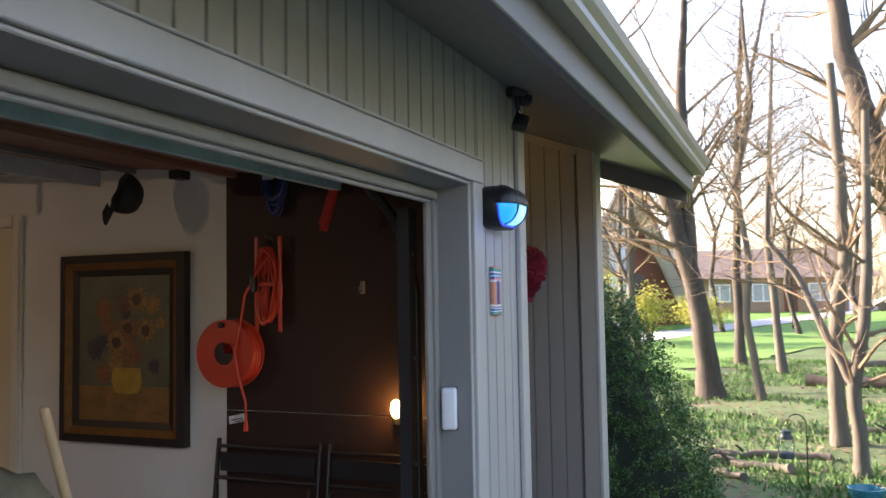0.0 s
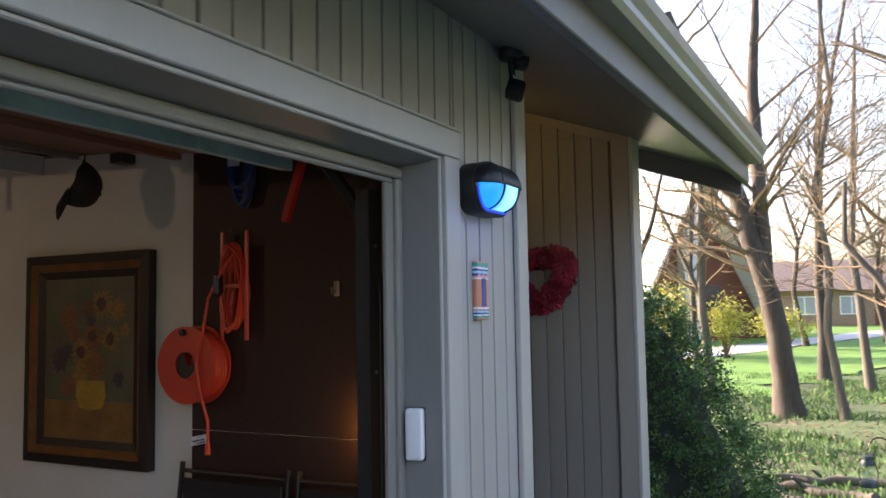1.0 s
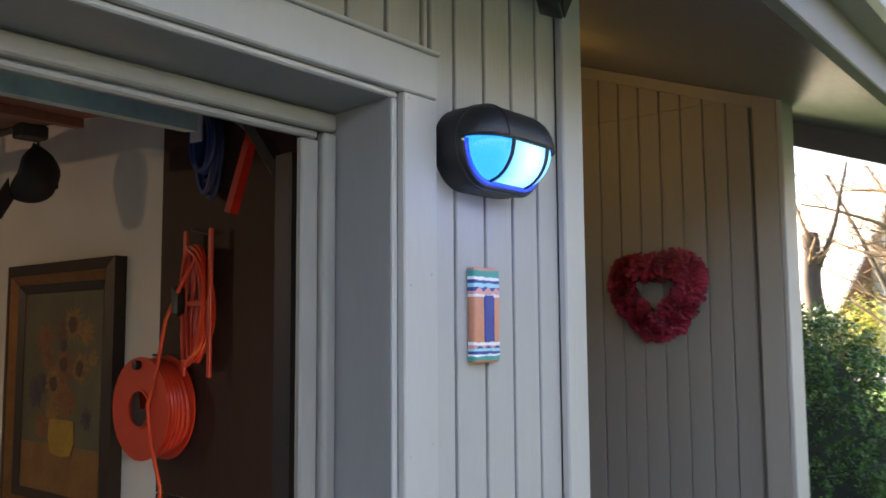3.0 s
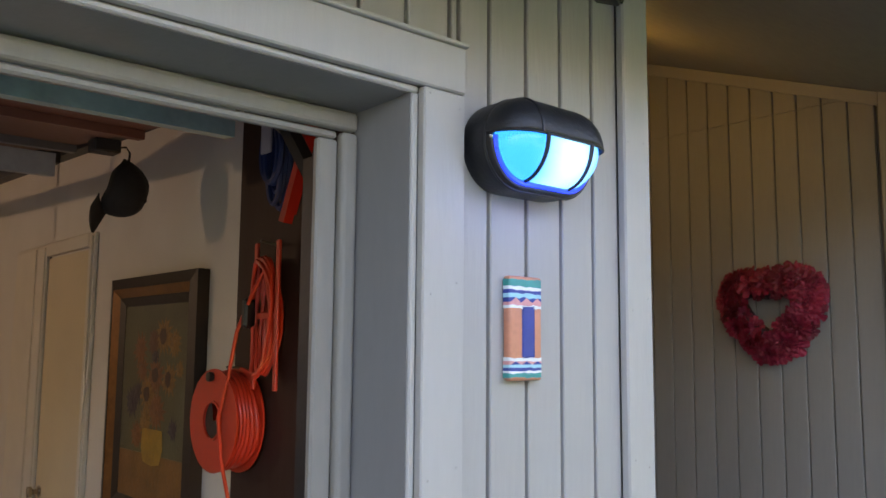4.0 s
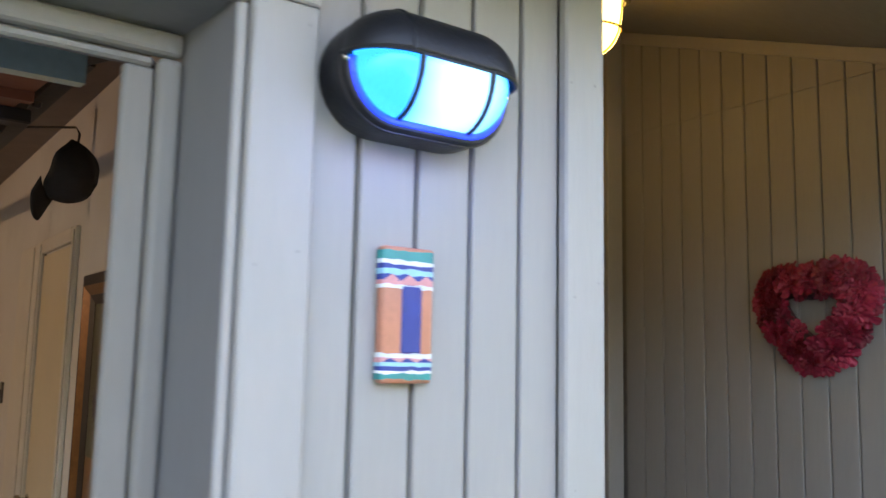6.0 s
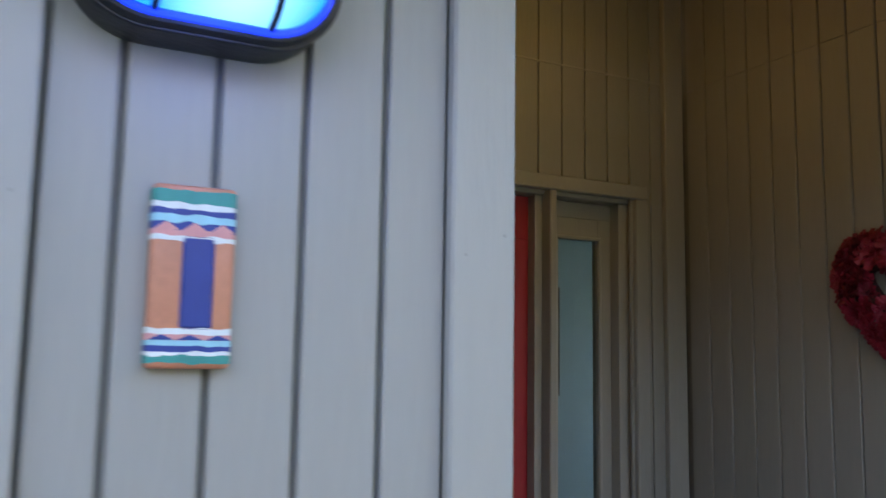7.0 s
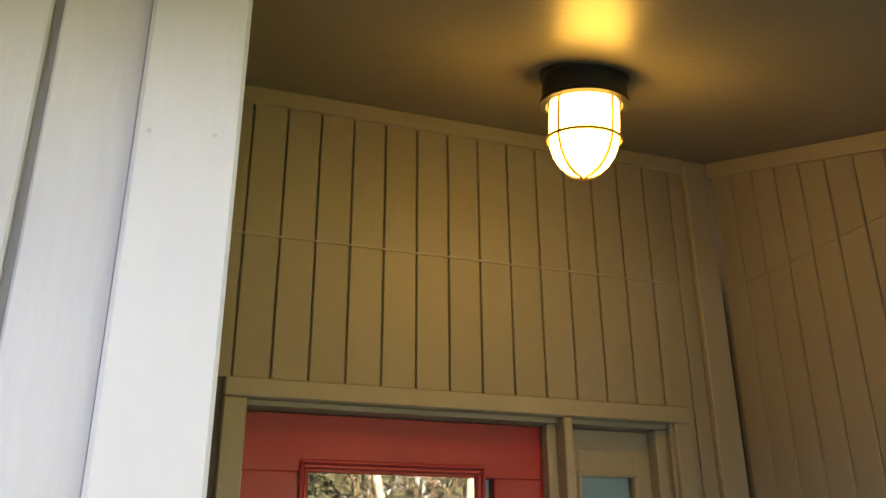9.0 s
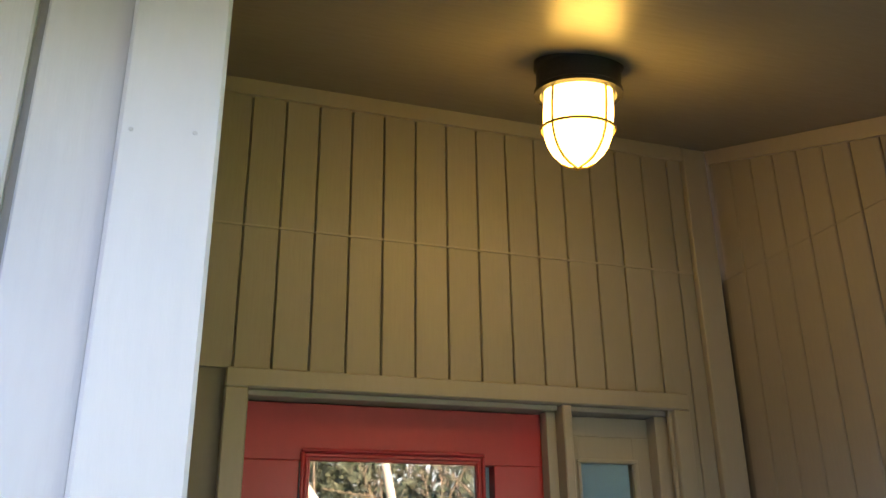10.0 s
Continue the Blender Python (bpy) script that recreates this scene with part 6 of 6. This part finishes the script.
pts = [(0, 0, -0.1), (0, 0, 0.62)] + [(0, 0.085 - 0.085 * math.cos(a), 0.62 + 0.09 * math.sin(a)) for a in (0.3, 0.8, 1.3, 1.8, 2.3, 2.8, 3.1)] + [(0, 0.185, 0.60), (0, 0.20, 0.605)]
part("rod", tube(bmesh.new(), pts, 0.0075, 8), M_BLACK, hook, smooth=True)
lant = thing("lantern", "dark blue grey metal lantern hanging from the hook", "lantern", at=(5.15, -0.975, terrain(5.15, -1.16) + 0.29))
LM = material("blue_grey_metal", (0.05, 0.07, 0.085), 0.5, metal=0.4, vary=0.2)
part("tank", lathe(bmesh.new(), [(0.07, 0.0), (0.075, 0.02), (0.068, 0.05), (0.035, 0.06)], 24), LM, lant, smooth=True)
part("chimney_glass", lathe(bmesh.new(), [(0.035, 0.062), (0.058, 0.10), (0.055, 0.15), (0.035, 0.18)], 24), M_SIDEGLASS, lant, smooth=True)
part("cap", lathe(bmesh.new(), [(0.055, 0.181), (0.058, 0.20), (0.045, 0.23), (0.05, 0.235), (0.05, 0.26), (0.01, 0.268)], 24), LM, lant, smooth=True)
for sx in (-1, 1):
    part("side_tube", tube(bmesh.new(), [(0, sx * 0.06, 0.04), (0, sx * 0.075, 0.12), (0, sx * 0.055, 0.2)], 0.006, 6), LM, lant)
part("bail", tube(bmesh.new(), [(0, -0.058, 0.2), (0, -0.04, 0.29), (0, 0.0, 0.31), (0, 0.04, 0.29), (0, 0.058, 0.2)], 0.003, 5), M_BLACK, lant)
pot = thing("glazed_pot", "turquoise glazed pot standing in the grass", "pot", at=(4.6, -1.62, terrain(4.6, -1.62)))
part("bowl", lathe(bmesh.new(), [(0.09, 0), (0.11, 0.02), (0.15, 0.14), (0.155, 0.17), (0.14, 0.172), (0.12, 0.10), (0.02, 0.09)], 28), material("turquoise_glaze", (0.02, 0.18, 0.24), 0.25, vary=0.4, scale=20), pot, smooth=True)
sp = thing("spring_plant", "small yellow green plant by the shrub", "plant", at=(4.1, -0.36, terrain(4.1, -0.36)))
rnd = random.Random(4)
bm = bmesh.new()
for k in range(60):
    a, l = rnd.uniform(0, math.tau), rnd.uniform(0.08, 0.18)
    d = Vector((math.cos(a), math.sin(a), rnd.uniform(0.4, 1.6))).normalized()
    s = Vector((-d.y, d.x, 0)).normalized() * 0.014
    m = d * l * 0.55
    bm.faces.new([bm.verts.new(v) for v in ((0, 0, 0), m + s, d * l, m - s)])
part("leaves", bm, material("lime_leaf", (0.30, 0.38, 0.05), 0.6, vary=0.25, bump=0), sp)

# ---------------------------------------------------------------- behind the camera: what the door glass mirrors
tree("white birch with three stems beside the drive, bare", [[(3.75, -7.0, -0.15, 0.12), (3.75, -7.0, 0.6, 0.10), (2.9, -7.0, 2.7, 0.06), (2.3, -7.0, 5.4, 0.04)],
     [(3.75, -7.0, 0.62, 0.08), (2.6, -7.1, 1.9, 0.065), (0.9, -7.2, 3.9, 0.06)], [(3.8, -7.0, 0.65, 0.08), (4.08, -7.0, 2.7, 0.06), (4.3, -7.0, 5.5, 0.05)]], 15, M_BIRCH, limbs=9, limb_len=1.6, z_from=0.5)
boulder = thing("garden_boulder", "pale garden boulder under the birch", "boulder", at=(3.2, -6.4, -0.1))
bm = bmesh.new()
bmesh.ops.create_icosphere(bm, subdivisions=3, radius=1)
for v in bm.verts:
    c = v.co.copy()
    nn = 1 + 0.3 * noise.noise(c * 1.5)
    v.co = Vector((c.x * 0.55 * nn, c.y * 0.45 * nn, 0.3 + c.z * 0.45 * nn))
part("rock", bm, M_STONE, boulder, smooth=True)
for k in range(22):
    x, y = rnd.uniform(-14, 26), rnd.uniform(-44, -26)
    copy_thing(far_tree, pose(x, y, terrain(x, y), 0, 0, rnd.uniform(0, 360)) @ Matrix.Scale(rnd.uniform(0.8, 1.4), 4))
rnd = random.Random(91)
bm = bmesh.new()
for k in range(420):
    a = rnd.uniform(math.pi * 1.05, math.pi * 1.95)
    r = rnd.uniform(36, 70)
    x, y = r * math.cos(a), r * math.sin(a)
    h, w, lean = rnd.uniform(7, 15), rnd.uniform(0.08, 0.25), rnd.uniform(-0.8, 0.8)
    b = Vector((x, y, -0.2))
    tube(bm, [b, b + Vector((lean * 0.3, lean * 0.5, h * 0.6)), b + Vector((lean * 0.5, lean, h))], [w, w * 0.6, 0.02], 3, False)
    for j in range(5):
        f = rnd.uniform(0.3, 0.95)
        q = b + Vector((lean * f * 0.5, lean * f, h * f))
        tube(bm, [q, q + Vector((rnd.uniform(-2, 2), rnd.uniform(-1, 1), rnd.uniform(0.8, 2.6)))], [w * 0.35, 0.02], 3, False)
tagged(part("front_woods", bm, bark("shaded_wood_bark", (0.07, 0.06, 0.04), 0.3)), "bare woods across the drive", "woods", kind="stuff")
structure("drive_loop", boxbm(-20, 40, -16.5, -13.5, -0.4, -0.06), M_ROAD, "pale drive before the far woods", "road")
lawn2 = bmesh.new()
box(lawn2, 0.41, 14, -13.4, -3.0, -0.4, -0.09)
structure("lawn_front", lawn2, M_LAWN, "green lawn before the house", "lawn")

# dark thicket beyond the drive
rnd = random.Random(55)
clumps = [(rnd.uniform(-30, 40), rnd.uniform(-31, -25), rnd.uniform(0.5, 13.0) * rnd.random() + 0.5, rnd.uniform(1.0, 2.6)) for k in range(420)]


def thicket(r):
    x, y, z, q = clumps[r.randrange(len(clumps))]
    d = Vector((r.gauss(0, 1), r.gauss(0, 1), r.gauss(0, 0.8))).normalized()
    return Vector((x, y, z + terrain(x, y))) + d * q * r.random() ** 0.4, d


tagged(part("thicket", leaf_cloud(42000, thicket, 0.26, 56, 0.8), material("thicket_leaf", (0.045, 0.055, 0.03), 0.8, vary=0.5, scale=0.4, bump=0)), "dark green thicket beyond the driveway", "bushes", kind="stuff")
